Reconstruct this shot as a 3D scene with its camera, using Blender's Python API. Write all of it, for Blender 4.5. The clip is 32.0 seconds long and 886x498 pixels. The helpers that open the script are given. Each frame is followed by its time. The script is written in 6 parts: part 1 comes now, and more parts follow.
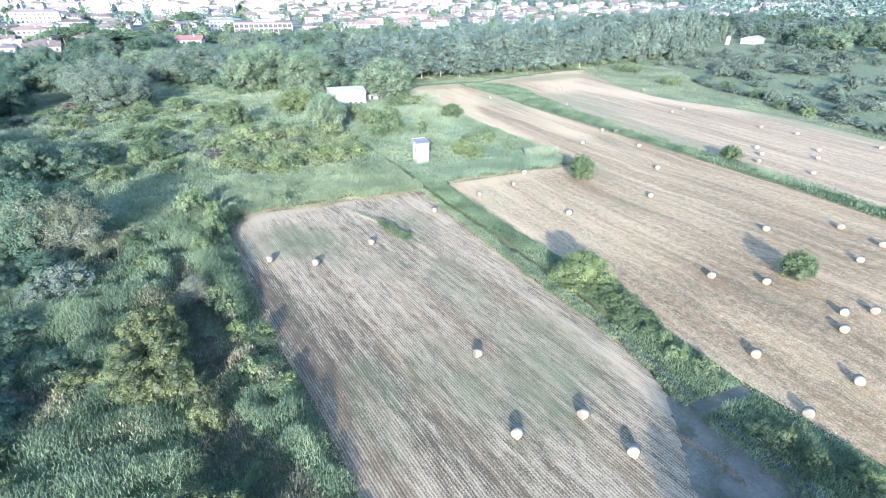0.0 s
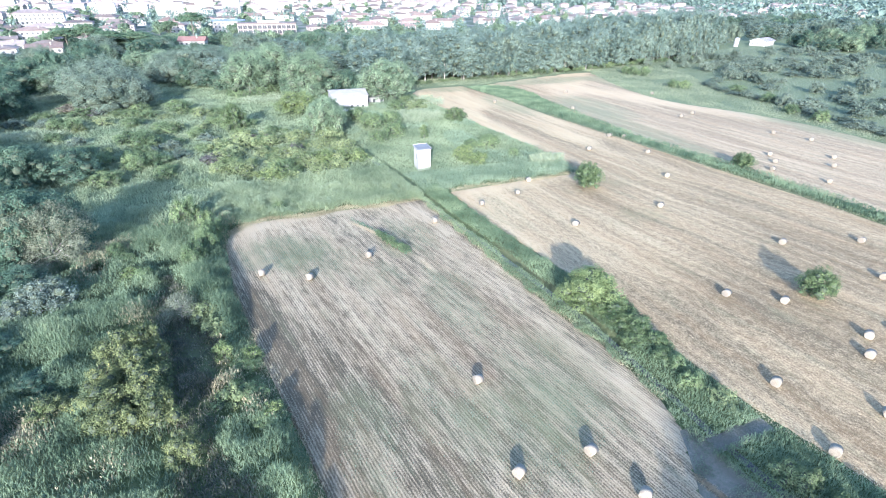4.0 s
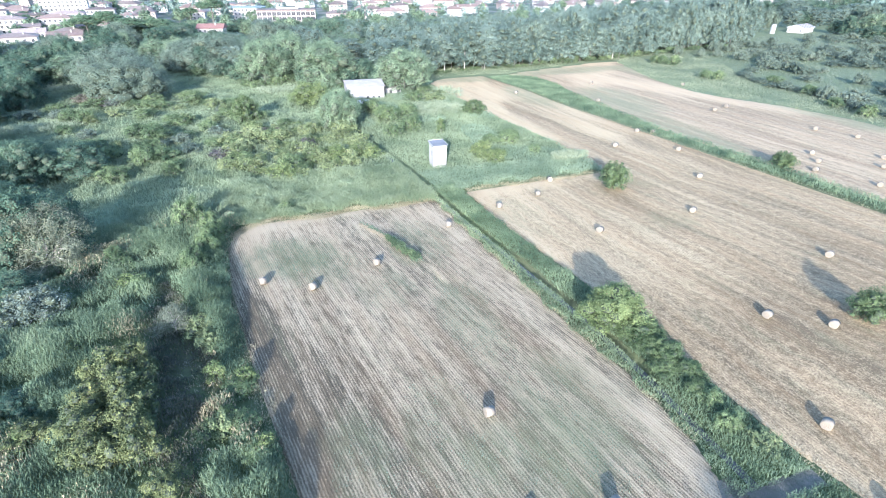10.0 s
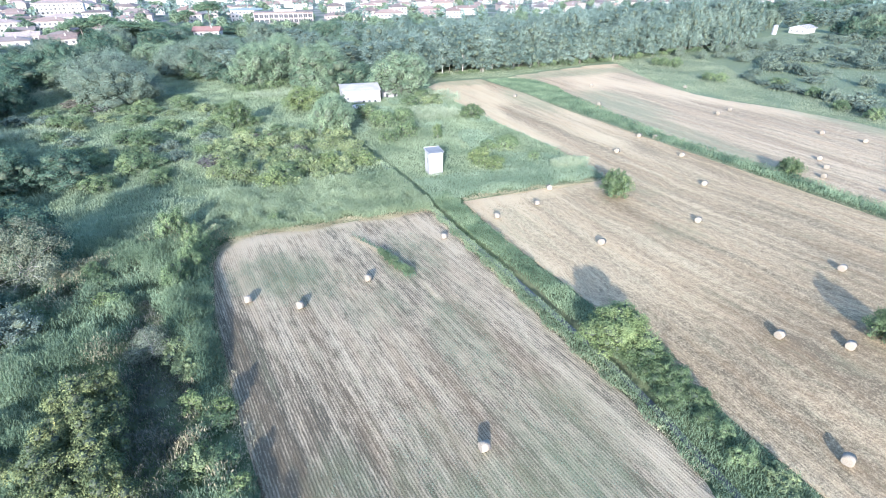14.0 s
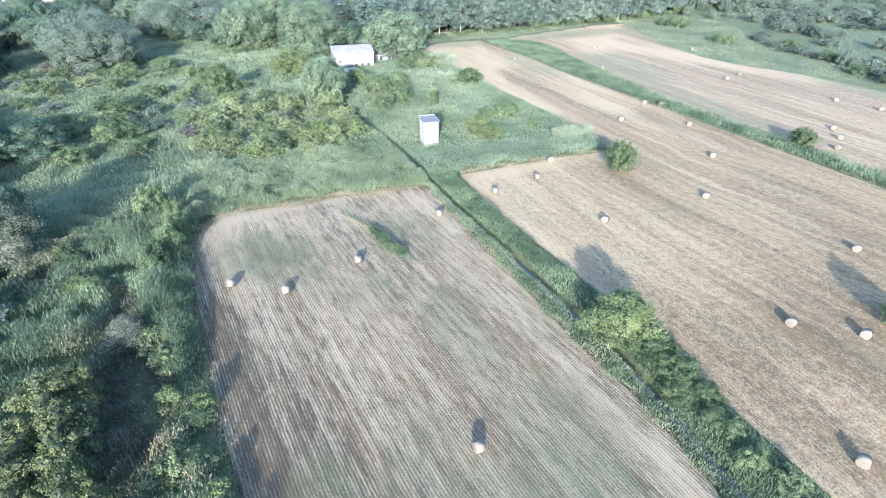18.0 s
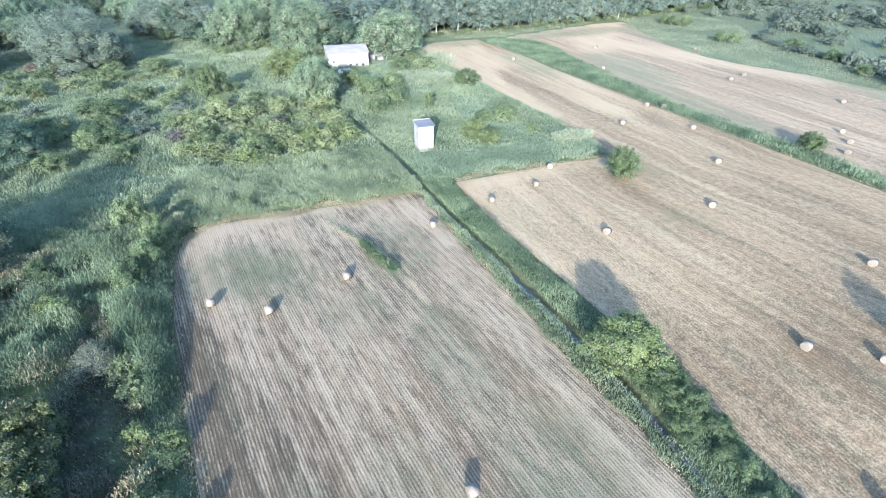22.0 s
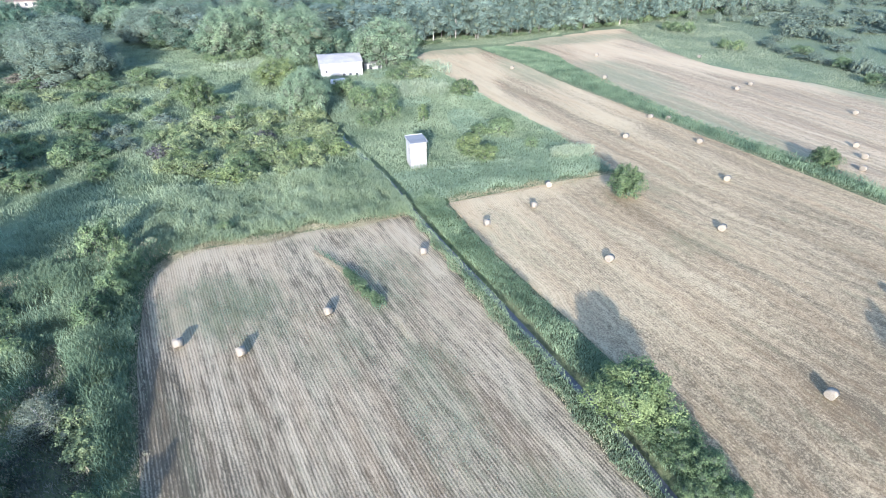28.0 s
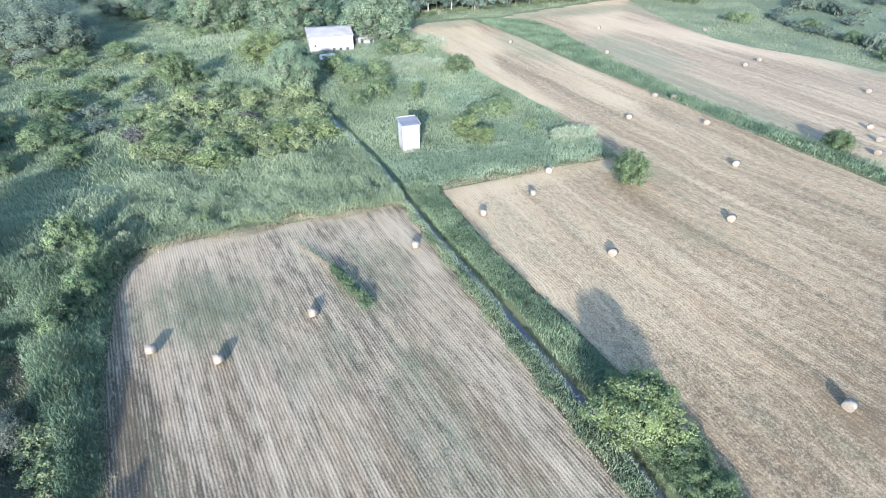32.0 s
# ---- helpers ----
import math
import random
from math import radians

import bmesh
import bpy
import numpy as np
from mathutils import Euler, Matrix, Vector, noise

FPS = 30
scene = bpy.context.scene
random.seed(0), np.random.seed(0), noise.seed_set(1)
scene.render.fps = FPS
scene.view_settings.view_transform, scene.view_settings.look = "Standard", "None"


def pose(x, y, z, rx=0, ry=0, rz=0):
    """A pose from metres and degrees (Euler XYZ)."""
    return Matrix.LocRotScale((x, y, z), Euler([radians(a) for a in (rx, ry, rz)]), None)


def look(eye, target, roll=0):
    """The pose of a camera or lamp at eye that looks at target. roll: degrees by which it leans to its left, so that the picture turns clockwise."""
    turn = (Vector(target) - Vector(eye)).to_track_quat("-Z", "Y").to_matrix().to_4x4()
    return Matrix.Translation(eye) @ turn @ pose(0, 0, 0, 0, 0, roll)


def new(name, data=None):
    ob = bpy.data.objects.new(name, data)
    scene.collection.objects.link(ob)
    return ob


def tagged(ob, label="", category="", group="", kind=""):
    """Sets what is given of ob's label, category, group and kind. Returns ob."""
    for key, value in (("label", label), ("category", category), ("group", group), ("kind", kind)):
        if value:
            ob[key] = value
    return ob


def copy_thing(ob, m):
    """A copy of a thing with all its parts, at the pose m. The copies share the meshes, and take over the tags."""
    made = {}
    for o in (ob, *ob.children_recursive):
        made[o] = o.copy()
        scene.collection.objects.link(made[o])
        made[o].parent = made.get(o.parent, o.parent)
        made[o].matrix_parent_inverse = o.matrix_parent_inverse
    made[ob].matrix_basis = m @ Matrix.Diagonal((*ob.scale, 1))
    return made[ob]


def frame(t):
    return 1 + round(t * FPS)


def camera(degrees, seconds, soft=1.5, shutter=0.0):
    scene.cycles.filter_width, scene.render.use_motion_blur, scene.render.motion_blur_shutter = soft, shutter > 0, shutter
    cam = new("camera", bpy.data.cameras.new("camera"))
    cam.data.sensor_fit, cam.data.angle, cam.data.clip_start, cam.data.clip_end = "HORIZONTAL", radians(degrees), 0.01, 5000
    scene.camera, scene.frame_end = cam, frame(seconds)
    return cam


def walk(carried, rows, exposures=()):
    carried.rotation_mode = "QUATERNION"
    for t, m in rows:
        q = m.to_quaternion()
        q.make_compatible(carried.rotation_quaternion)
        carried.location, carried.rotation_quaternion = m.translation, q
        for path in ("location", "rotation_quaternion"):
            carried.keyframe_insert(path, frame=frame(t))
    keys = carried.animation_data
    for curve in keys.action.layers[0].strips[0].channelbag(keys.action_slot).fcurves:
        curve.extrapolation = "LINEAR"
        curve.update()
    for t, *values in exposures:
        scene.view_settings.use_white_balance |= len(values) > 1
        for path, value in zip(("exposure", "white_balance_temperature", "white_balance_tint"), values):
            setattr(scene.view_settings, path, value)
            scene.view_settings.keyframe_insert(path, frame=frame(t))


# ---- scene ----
cam = camera(84.0, 32.0, soft=1.05)
PATH = [
    (0, (-0.229, -83.842, 45.288), (0.436, -82.215, 44.333), 0.7),
    (0.5, (0.128, -83.343, 45.291), (0.793, -81.716, 44.337), 0.7),
    (1, (0.49, -82.856, 45.294), (1.156, -81.229, 44.34), 0.7),
    (1.5, (0.836, -82.357, 45.298), (1.501, -80.73, 44.343), 0.8),
    (2, (1.168, -81.825, 45.302), (1.834, -80.198, 44.348), 0.8),
    (2.5, (1.479, -81.288, 45.312), (2.146, -79.662, 44.358), 0.8),
    (4.5, (2.515, -79.282, 45.439), (3.137, -77.637, 44.488), 0.6),
    (5, (2.726, -78.882, 45.463), (3.302, -77.219, 44.513), 0.5),
    (5.5, (3.018, -78.434, 45.489), (3.594, -76.771, 44.54), 0.5),
    (6, (3.336, -77.931, 45.512), (3.911, -76.267, 44.562), 0.4),
    (6.5, (3.653, -77.398, 45.524), (4.229, -75.734, 44.574), 0.4),
    (7, (3.942, -76.805, 45.517), (4.515, -75.152, 44.549), 0.4),
    (7.5, (4.217, -76.192, 45.514), (4.788, -74.551, 44.525), 0.4),
    (8, (4.494, -75.603, 45.521), (5.065, -73.965, 44.525), 0.4),
    (8.5, (4.794, -75.053, 45.534), (5.365, -73.415, 44.538), 0.5),
    (9, (5.134, -74.52, 45.551), (5.704, -72.883, 44.555), 0.4),
    (9.5, (5.49, -73.987, 45.565), (6.06, -72.349, 44.569), 0.4),
    (10, (5.825, -73.471, 45.582), (6.393, -71.832, 44.586), 0.4),
    (10.5, (6.125, -72.985, 45.593), (6.693, -71.346, 44.598), 0.4),
    (11, (6.416, -72.502, 45.603), (6.984, -70.862, 44.608), 0.3),
    (11.5, (6.72, -72.02, 45.615), (7.288, -70.38, 44.621), 0.3),
    (12, (7.039, -71.522, 45.634), (7.607, -69.881, 44.641), 0.3),
    (12.5, (7.344, -71.001, 45.646), (7.912, -69.361, 44.652), 0.3),
    (13, (7.655, -70.473, 45.659), (8.222, -68.833, 44.665), 0.3),
    (13.5, (7.97, -69.963, 45.675), (8.537, -68.322, 44.681), 0.2),
    (14, (8.292, -69.437, 45.687), (8.859, -67.795, 44.694), 0.2),
    (14.5, (8.616, -68.903, 45.692), (9.182, -67.261, 44.7), 0.2),
    (16.5, (9.903, -66.762, 45.658), (10.469, -65.118, 44.67), 0.2),
    (17, (10.125, -66.144, 45.612), (10.686, -64.521, 44.586), 0.2),
    (17.5, (10.326, -65.419, 45.553), (10.88, -63.827, 44.477), 0.3),
    (18, (10.52, -64.706, 45.493), (11.07, -63.139, 44.378), 0.4),
    (18.5, (10.751, -64.036, 45.444), (11.3, -62.481, 44.314), 0.4),
    (19, (11.045, -63.422, 45.406), (11.595, -61.866, 44.277), 0.5),
    (19.5, (11.369, -62.846, 45.379), (11.919, -61.289, 44.252), 0.4),
    (20, (11.714, -62.282, 45.368), (12.265, -60.723, 44.242), 0.4),
    (20.5, (12.065, -61.734, 45.384), (12.616, -60.175, 44.258), 0.5),
    (21, (12.389, -61.214, 45.401), (12.94, -59.655, 44.276), 0.5),
    (21.5, (12.696, -60.707, 45.417), (13.247, -59.147, 44.293), 0.5),
    (22, (13.014, -60.198, 45.435), (13.565, -58.638, 44.311), 0.4),
    (22.5, (13.329, -59.678, 45.452), (13.881, -58.117, 44.329), 0.5),
    (23, (13.642, -59.153, 45.471), (14.193, -57.592, 44.349), 0.4),
    (23.5, (13.963, -58.626, 45.489), (14.515, -57.065, 44.367), 0.4),
    (24, (14.278, -58.103, 45.509), (14.829, -56.541, 44.387), 0.4),
    (24.5, (14.586, -57.582, 45.525), (15.137, -56.019, 44.405), 0.4),
    (25, (14.888, -57.082, 45.547), (15.44, -55.519, 44.428), 0.4),
    (25.5, (15.207, -56.59, 45.564), (15.758, -55.026, 44.446), 0.4),
    (27.5, (16.565, -54.695, 45.615), (17.113, -53.128, 44.501), 0.3),
    (28, (16.924, -54.218, 45.611), (17.472, -52.649, 44.499), 0.2),
    (28.5, (17.287, -53.719, 45.586), (17.834, -52.148, 44.476), 0.1),
    (29, (17.632, -53.184, 45.549), (18.179, -51.611, 44.441), 0.1),
    (29.5, (17.95, -52.601, 45.519), (18.497, -51.028, 44.412), 0.1),
    (30, (18.233, -51.961, 45.482), (18.78, -50.393, 44.367), 0.1),
    (30.5, (18.479, -51.268, 45.435), (19.02, -49.73, 44.277), 0.3),
    (31, (18.725, -50.552, 45.397), (19.261, -49.042, 44.2), 0.4),
    (31.5, (19.0, -49.821, 45.373), (19.538, -48.316, 44.171), 0.4),
    (32, (19.259, -49.117, 45.361), (19.8, -47.608, 44.165), 0.4),
]
walk(cam, [(t, look(eye, target, roll)) for t, eye, target, roll in PATH], exposures=[(0.0, 2.24, 5100, 13), (16.0, 2.15, 5120, 13), (32.0, 1.99, 5150, 13)])

# ---- world and sun ----
SUN_AZ, SUN_EL = radians(203.5), radians(17.0)
world = bpy.data.worlds.new("evening_sky")
scene.world = world
world.use_nodes = True
wn = world.node_tree
sky = wn.nodes.new("ShaderNodeTexSky")
sky.sky_type = "NISHITA"
sky.sun_disc = False
sky.sun_elevation, sky.sun_rotation = SUN_EL, SUN_AZ
sky.air_density, sky.dust_density, sky.ozone_density = 1.0, 1.4, 1.25
wn.links.new(sky.outputs["Color"], wn.nodes["Background"].inputs["Color"])
wn.nodes["Background"].inputs["Strength"].default_value = 0.15

sun = new("sun", bpy.data.lights.new("sun", "SUN"))
sun.data.energy, sun.data.angle, sun.data.color = 3.4, radians(0.5), (1.0, 0.86, 0.69)
sun.matrix_world = look((0, 0, 0), (math.sin(radians(23.5)) * math.cos(SUN_EL), math.cos(radians(23.5)) * math.cos(SUN_EL), -math.sin(SUN_EL)))

# ---- helpers of the scene ----
rng = np.random.default_rng(7)


def link_mesh(name, verts, faces, mat, parent=None, smooth=False):
    me = bpy.data.meshes.new(name)
    me.from_pydata([tuple(v) for v in verts], [], faces)
    me.materials.append(mat)
    if smooth:
        me.polygons.foreach_set("use_smooth", [True] * len(me.polygons))
    me.update()
    ob = new(name, me)
    if parent is not None:
        ob.parent = parent
    return ob


def fast_mesh(name, verts, quads, mat, parent=None, tris=None):
    """A mesh from arrays of vertices, quads and triangles."""
    me = bpy.data.meshes.new(name)
    quads = np.asarray(quads, np.int32).reshape(-1, 4)
    tris = np.zeros((0, 3), np.int32) if tris is None else np.asarray(tris, np.int32).reshape(-1, 3)
    loops = np.concatenate([quads.ravel(), tris.ravel()])
    starts = np.concatenate([np.arange(len(quads)) * 4, len(quads) * 4 + np.arange(len(tris)) * 3])
    me.vertices.add(len(verts))
    me.vertices.foreach_set("co", np.asarray(verts, np.float32).ravel())
    me.loops.add(len(loops))
    me.loops.foreach_set("vertex_index", loops.astype(np.int32))
    me.polygons.add(len(starts))
    me.polygons.foreach_set("loop_start", starts.astype(np.int32))
    me.update(calc_edges=True)
    me.materials.append(mat)
    ob = new(name, me)
    if parent is not None:
        ob.parent = parent
    return ob


def part(name, bm, mat, parent, label="", smooth=False):
    """Links a bmesh as one mesh object under a thing or a part."""
    me = bpy.data.meshes.new(name)
    bm.to_mesh(me)
    bm.free()
    me.materials.append(mat)
    if smooth:
        me.polygons.foreach_set("use_smooth", [True] * len(me.polygons))
    ob = new(name, me)
    ob.parent = parent
    if label:
        tagged(ob, label)
    return ob


def box(bm, x0, x1, y0, y1, z0, z1, bevel=0.0):
    made = bmesh.ops.create_cube(bm, size=1.0)["verts"]
    bmesh.ops.scale(bm, vec=(x1 - x0, y1 - y0, z1 - z0), verts=made)
    bmesh.ops.translate(bm, vec=((x0 + x1) / 2, (y0 + y1) / 2, (z0 + z1) / 2), verts=made)
    if bevel:
        edges = list({e for v in made for e in v.link_edges})
        bmesh.ops.bevel(bm, geom=edges, offset=bevel, segments=1, affect="EDGES")
    return bm


def lerp_at(table, y):
    """x along a line given as (y, x) pairs, rising in y."""
    ys, xs = [p[0] for p in table], [p[1] for p in table]
    return np.interp(y, ys, xs)


def value_noise(x, y, scale, seed=0):
    """Smooth noise from 0 to 1 on arrays."""
    gx, gy = np.asarray(x) / scale, np.asarray(y) / scale
    ix, iy = np.floor(gx).astype(np.int64), np.floor(gy).astype(np.int64)
    fx, fy = gx - ix, gy - iy
    fx, fy = fx * fx * (3 - 2 * fx), fy * fy * (3 - 2 * fy)

    def h(a, b):
        n = (a * 374761393 + b * 668265263 + seed * 1442695041) & 0x7FFFFFFF
        n = ((n ^ (n >> 13)) * 1274126177) & 0x7FFFFFFF
        return ((n ^ (n >> 16)) & 0xFFFF) / 65535.0

    return (h(ix, iy) * (1 - fx) + h(ix + 1, iy) * fx) * (1 - fy) + (h(ix, iy + 1) * (1 - fx) + h(ix + 1, iy + 1) * fx) * fy


# ---- materials ----
def base_material(name, rough=0.85, metal=0.0):
    m = bpy.data.materials.new(name)
    m.use_nodes = True
    b = m.node_tree.nodes["Principled BSDF"]
    b.inputs["Roughness"].default_value, b.inputs["Metallic"].default_value = rough, metal
    b.inputs["Specular IOR Level"].default_value = 0.25
    return m, m.node_tree, b


def noise_tex(nt, scale, detail=3.0, vec=None, rough=0.55):
    n = nt.nodes.new("ShaderNodeTexNoise")
    n.inputs["Scale"].default_value, n.inputs["Detail"].default_value, n.inputs["Roughness"].default_value = scale, detail, rough
    if vec is not None:
        nt.links.new(vec, n.inputs["Vector"])
    return n.outputs["Fac"]


def ramp(nt, fac, stops):
    r = nt.nodes.new("ShaderNodeValToRGB")
    while len(r.color_ramp.elements) < len(stops):
        r.color_ramp.elements.new(0.5)
    for e, (p, c) in zip(r.color_ramp.elements, stops):
        e.position, e.color = p, (*c, 1)
    nt.links.new(fac, r.inputs["Fac"])
    return r.outputs["Color"]


def mix(nt, fac, a, b, mode="MIX"):
    n = nt.nodes.new("ShaderNodeMix")
    n.data_type, n.blend_type = "RGBA", mode
    for slot, v in ((n.inputs[0], fac), (n.inputs[6], a), (n.inputs[7], b)):
        if hasattr(v, "links"):
            nt.links.new(v, slot)
        else:
            slot.default_value = v if isinstance(v, float) else (*v, 1)
    return n.outputs[2]


def math_node(nt, op, a, b=0.0):
    n = nt.nodes.new("ShaderNodeMath")
    n.operation = op
    for slot, v in ((n.inputs[0], a), (n.inputs[1], b)):
        if hasattr(v, "links"):
            nt.links.new(v, slot)
        else:
            slot.default_value = v
    return n.outputs[0]


def place_of(nt, scale=(1, 1, 1), turn=0.0):
    """World position, turned about z and stretched."""
    g = nt.nodes.new("ShaderNodeNewGeometry")
    mp = nt.nodes.new("ShaderNodeMapping")
    mp.inputs["Scale"].default_value, mp.inputs["Rotation"].default_value = scale, (0, 0, turn)
    nt.links.new(g.outputs["Position"], mp.inputs["Vector"])
    return mp.outputs["Vector"]


def bump(nt, b, height, strength, distance):
    n = nt.nodes.new("ShaderNodeBump")
    n.inputs["Strength"].default_value, n.inputs["Distance"].default_value = strength, distance
    nt.links.new(height, n.inputs["Height"])
    nt.links.new(n.outputs["Normal"], b.inputs["Normal"])


def leaf_material(name, dark, light, tip=None, patch=9.0, through_leaf=0.2, fleck=0.27):
    """Leaves that differ from one to the next, from plant to plant and from patch to patch."""
    m, nt, b = base_material(name, 0.8)
    geo, info = nt.nodes.new("ShaderNodeNewGeometry"), nt.nodes.new("ShaderNodeObjectInfo")
    far = noise_tex(nt, 1.0 / patch, 2.0, place_of(nt))
    far = ramp_value(nt, far, 0.3, 0.7)
    blend = math_node(nt, "ADD", math_node(nt, "MULTIPLY", geo.outputs["Random Per Island"], fleck), math_node(nt, "MULTIPLY", far, 0.6))
    blend = math_node(nt, "ADD", blend, math_node(nt, "MULTIPLY", info.outputs["Random"], 0.15))
    stops = [(0.2, dark), (0.85, light)] + ([(0.97, tip)] if tip else [])
    col = ramp(nt, blend, stops)
    nt.links.new(col, b.inputs["Base Color"])
    b.inputs["Specular IOR Level"].default_value = 0.08
    tl = nt.nodes.new("ShaderNodeBsdfTranslucent")
    nt.links.new(col, tl.inputs["Color"])
    ms = nt.nodes.new("ShaderNodeMixShader")
    ms.inputs["Fac"].default_value = through_leaf
    nt.links.new(b.outputs["BSDF"], ms.inputs[1])
    nt.links.new(tl.outputs["BSDF"], ms.inputs[2])
    nt.links.new(ms.outputs["Shader"], nt.nodes["Material Output"].inputs["Surface"])
    return m


def bark_material(name, dark, light):
    m, nt, b = base_material(name, 0.9)
    n = noise_tex(nt, 3.0, 4.0, place_of(nt, (1, 1, 0.3)))
    nt.links.new(ramp(nt, n, [(0.3, dark), (0.7, light)]), b.inputs["Base Color"])
    bump(nt, b, n, 0.5, 0.05)
    return m


def wall_material(name, col, stain, rough=0.85):
    m, nt, b = base_material(name, rough)
    info = nt.nodes.new("ShaderNodeObjectInfo")
    n1 = noise_tex(nt, 0.35, 4.0, place_of(nt, (1, 1, 0.35)))
    n2 = noise_tex(nt, 6.0, 3.0, place_of(nt))
    c = ramp(nt, n1, [(0.35, stain), (0.62, col)])
    c = mix(nt, math_node(nt, "MULTIPLY", info.outputs["Random"], 0.35), c, stain)
    nt.links.new(mix(nt, math_node(nt, "MULTIPLY", n2, 0.15), c, stain), b.inputs["Base Color"])
    bump(nt, b, n2, 0.2, 0.02)
    return m


def roof_material(name, a, c, pitch=0.3):
    m, nt, b = base_material(name, 0.85)
    info = nt.nodes.new("ShaderNodeObjectInfo")
    n1 = noise_tex(nt, 0.6, 4.0, place_of(nt))
    n2 = noise_tex(nt, 5.0, 2.0, place_of(nt))
    col = ramp(nt, math_node(nt, "ADD", math_node(nt, "MULTIPLY", n1, 0.7), math_node(nt, "MULTIPLY", info.outputs["Random"], 0.3)), [(0.3, a), (0.75, c)])
    nt.links.new(mix(nt, math_node(nt, "MULTIPLY", n2, 0.3), col, tuple(v * 0.6 for v in a)), b.inputs["Base Color"])
    bump(nt, b, n2, 0.4, 0.05)
    return m


def stubble_material(name, pitch, straw, soil, weed, seed, rows=0.4, bands=0.95, grit=4.2, thin=1.9, wobble=0.0, run=0.3):
    """Mown straw in rows over soil, with swaths along the rows and patches of green regrowth."""
    m, nt, b = base_material(name, 0.95)
    at = nt.nodes.new("ShaderNodeAttribute")
    at.attribute_name = "row"
    sep, com = nt.nodes.new("ShaderNodeSeparateXYZ"), nt.nodes.new("ShaderNodeCombineXYZ")
    nt.links.new(place_of(nt), sep.inputs["Vector"])
    across = at.outputs["Fac"]
    if wobble:
        across = math_node(nt, "ADD", across, math_node(nt, "MULTIPLY", noise_tex(nt, 0.09, 2.0, place_of(nt)), wobble * 4.0))
    nt.links.new(across, com.inputs["X"])
    nt.links.new(sep.outputs["Y"], com.inputs["Y"])

    def along(sx, sy):
        mp = nt.nodes.new("ShaderNodeMapping")
        mp.inputs["Scale"].default_value, mp.inputs["Location"].default_value = (sx, sy, 1), (seed * 31, seed * 17, seed)
        nt.links.new(com.outputs["Vector"], mp.inputs["Vector"])
        return mp.outputs["Vector"]

    wave = nt.nodes.new("ShaderNodeTexWave")
    wave.wave_type, wave.bands_direction = "BANDS", "X"
    wave.inputs["Scale"].default_value, wave.inputs["Distortion"].default_value = 0.314 / pitch, 1.1
    wave.inputs["Phase Offset"].default_value = math.pi
    wave.inputs["Detail"].default_value, wave.inputs["Detail Scale"].default_value = 2.0, 0.8
    nt.links.new(com.outputs["Vector"], wave.inputs["Vector"])
    swath = noise_tex(nt, 1.0, 4.0, along(0.6, 0.028), 0.62)
    wide = noise_tex(nt, 1.0, 2.0, along(0.16, 0.01), 0.5)
    broken = noise_tex(nt, 1.0, 5.0, along(1.5, run), 0.75)
    fine = noise_tex(nt, grit, 5.0, place_of(nt), 0.85)
    patch = noise_tex(nt, 1.0, 5.0, along(0.5, 0.1), 0.75)
    grown = nt.nodes.new("ShaderNodeAttribute")
    grown.attribute_name = "weed"
    patch = math_node(nt, "ADD", math_node(nt, "MULTIPLY", patch, 1.5), grown.outputs["Fac"])
    lines = ramp_value(nt, noise_tex(nt, 1.0, 3.0, along(thin, 0.04), 0.55), 0.38, 0.64)
    swath_on = ramp_value(nt, swath, 0.33, 0.67)
    v = math_node(nt, "MULTIPLY", wave.outputs["Fac"], math_node(nt, "MULTIPLY", broken, rows))
    for tex, weight in ((fine, 1.75), (swath_on, 0.75 * bands), (lines, 0.75 * bands), (wide, 0.6), (broken, 0.95)):
        v = math_node(nt, "ADD", v, math_node(nt, "MULTIPLY", tex, weight))
    v = math_node(nt, "SUBTRACT", v, 1.18 + 0.25 * rows + 0.75 * bands)
    strip_tone = nt.nodes.new("ShaderNodeAttribute")
    strip_tone.attribute_name = "strip_tone"
    v = math_node(nt, "ADD", v, math_node(nt, "MULTIPLY", strip_tone.outputs["Fac"], 0.26))
    mid = tuple((a + c) / 2 for a, c in zip(straw, soil))
    col = ramp(nt, v, [(0.26, soil), (0.47, mid), (0.7, straw)])
    tone = ramp_value(nt, noise_tex(nt, 1.0, 3.0, along(0.35, 0.02), 0.6), 0.42, 0.7)
    col = mix(nt, math_node(nt, "MULTIPLY", tone, 0.3), col, tuple(a * k for a, k in zip(mid, (1.12, 0.9, 0.75))))
    green = math_node(nt, "MULTIPLY", ramp_value(nt, patch, 0.78, 1.36), ramp_value(nt, math_node(nt, "SUBTRACT", fine, math_node(nt, "MULTIPLY", lines, 0.12)), 0.1, 0.5))
    col = mix(nt, math_node(nt, "MULTIPLY", green, 0.66), col, weed)
    nt.links.new(col, b.inputs["Base Color"])
    bump(nt, b, math_node(nt, "ADD", fine, math_node(nt, "MULTIPLY", wave.outputs["Fac"], 0.35)), 0.7, 0.1)
    return m


def ramp_value(nt, fac, lo, hi):
    n = nt.nodes.new("ShaderNodeMapRange")
    n.inputs["From Min"].default_value, n.inputs["From Max"].default_value = lo, hi
    nt.links.new(fac, n.inputs["Value"])
    return n.outputs["Result"]


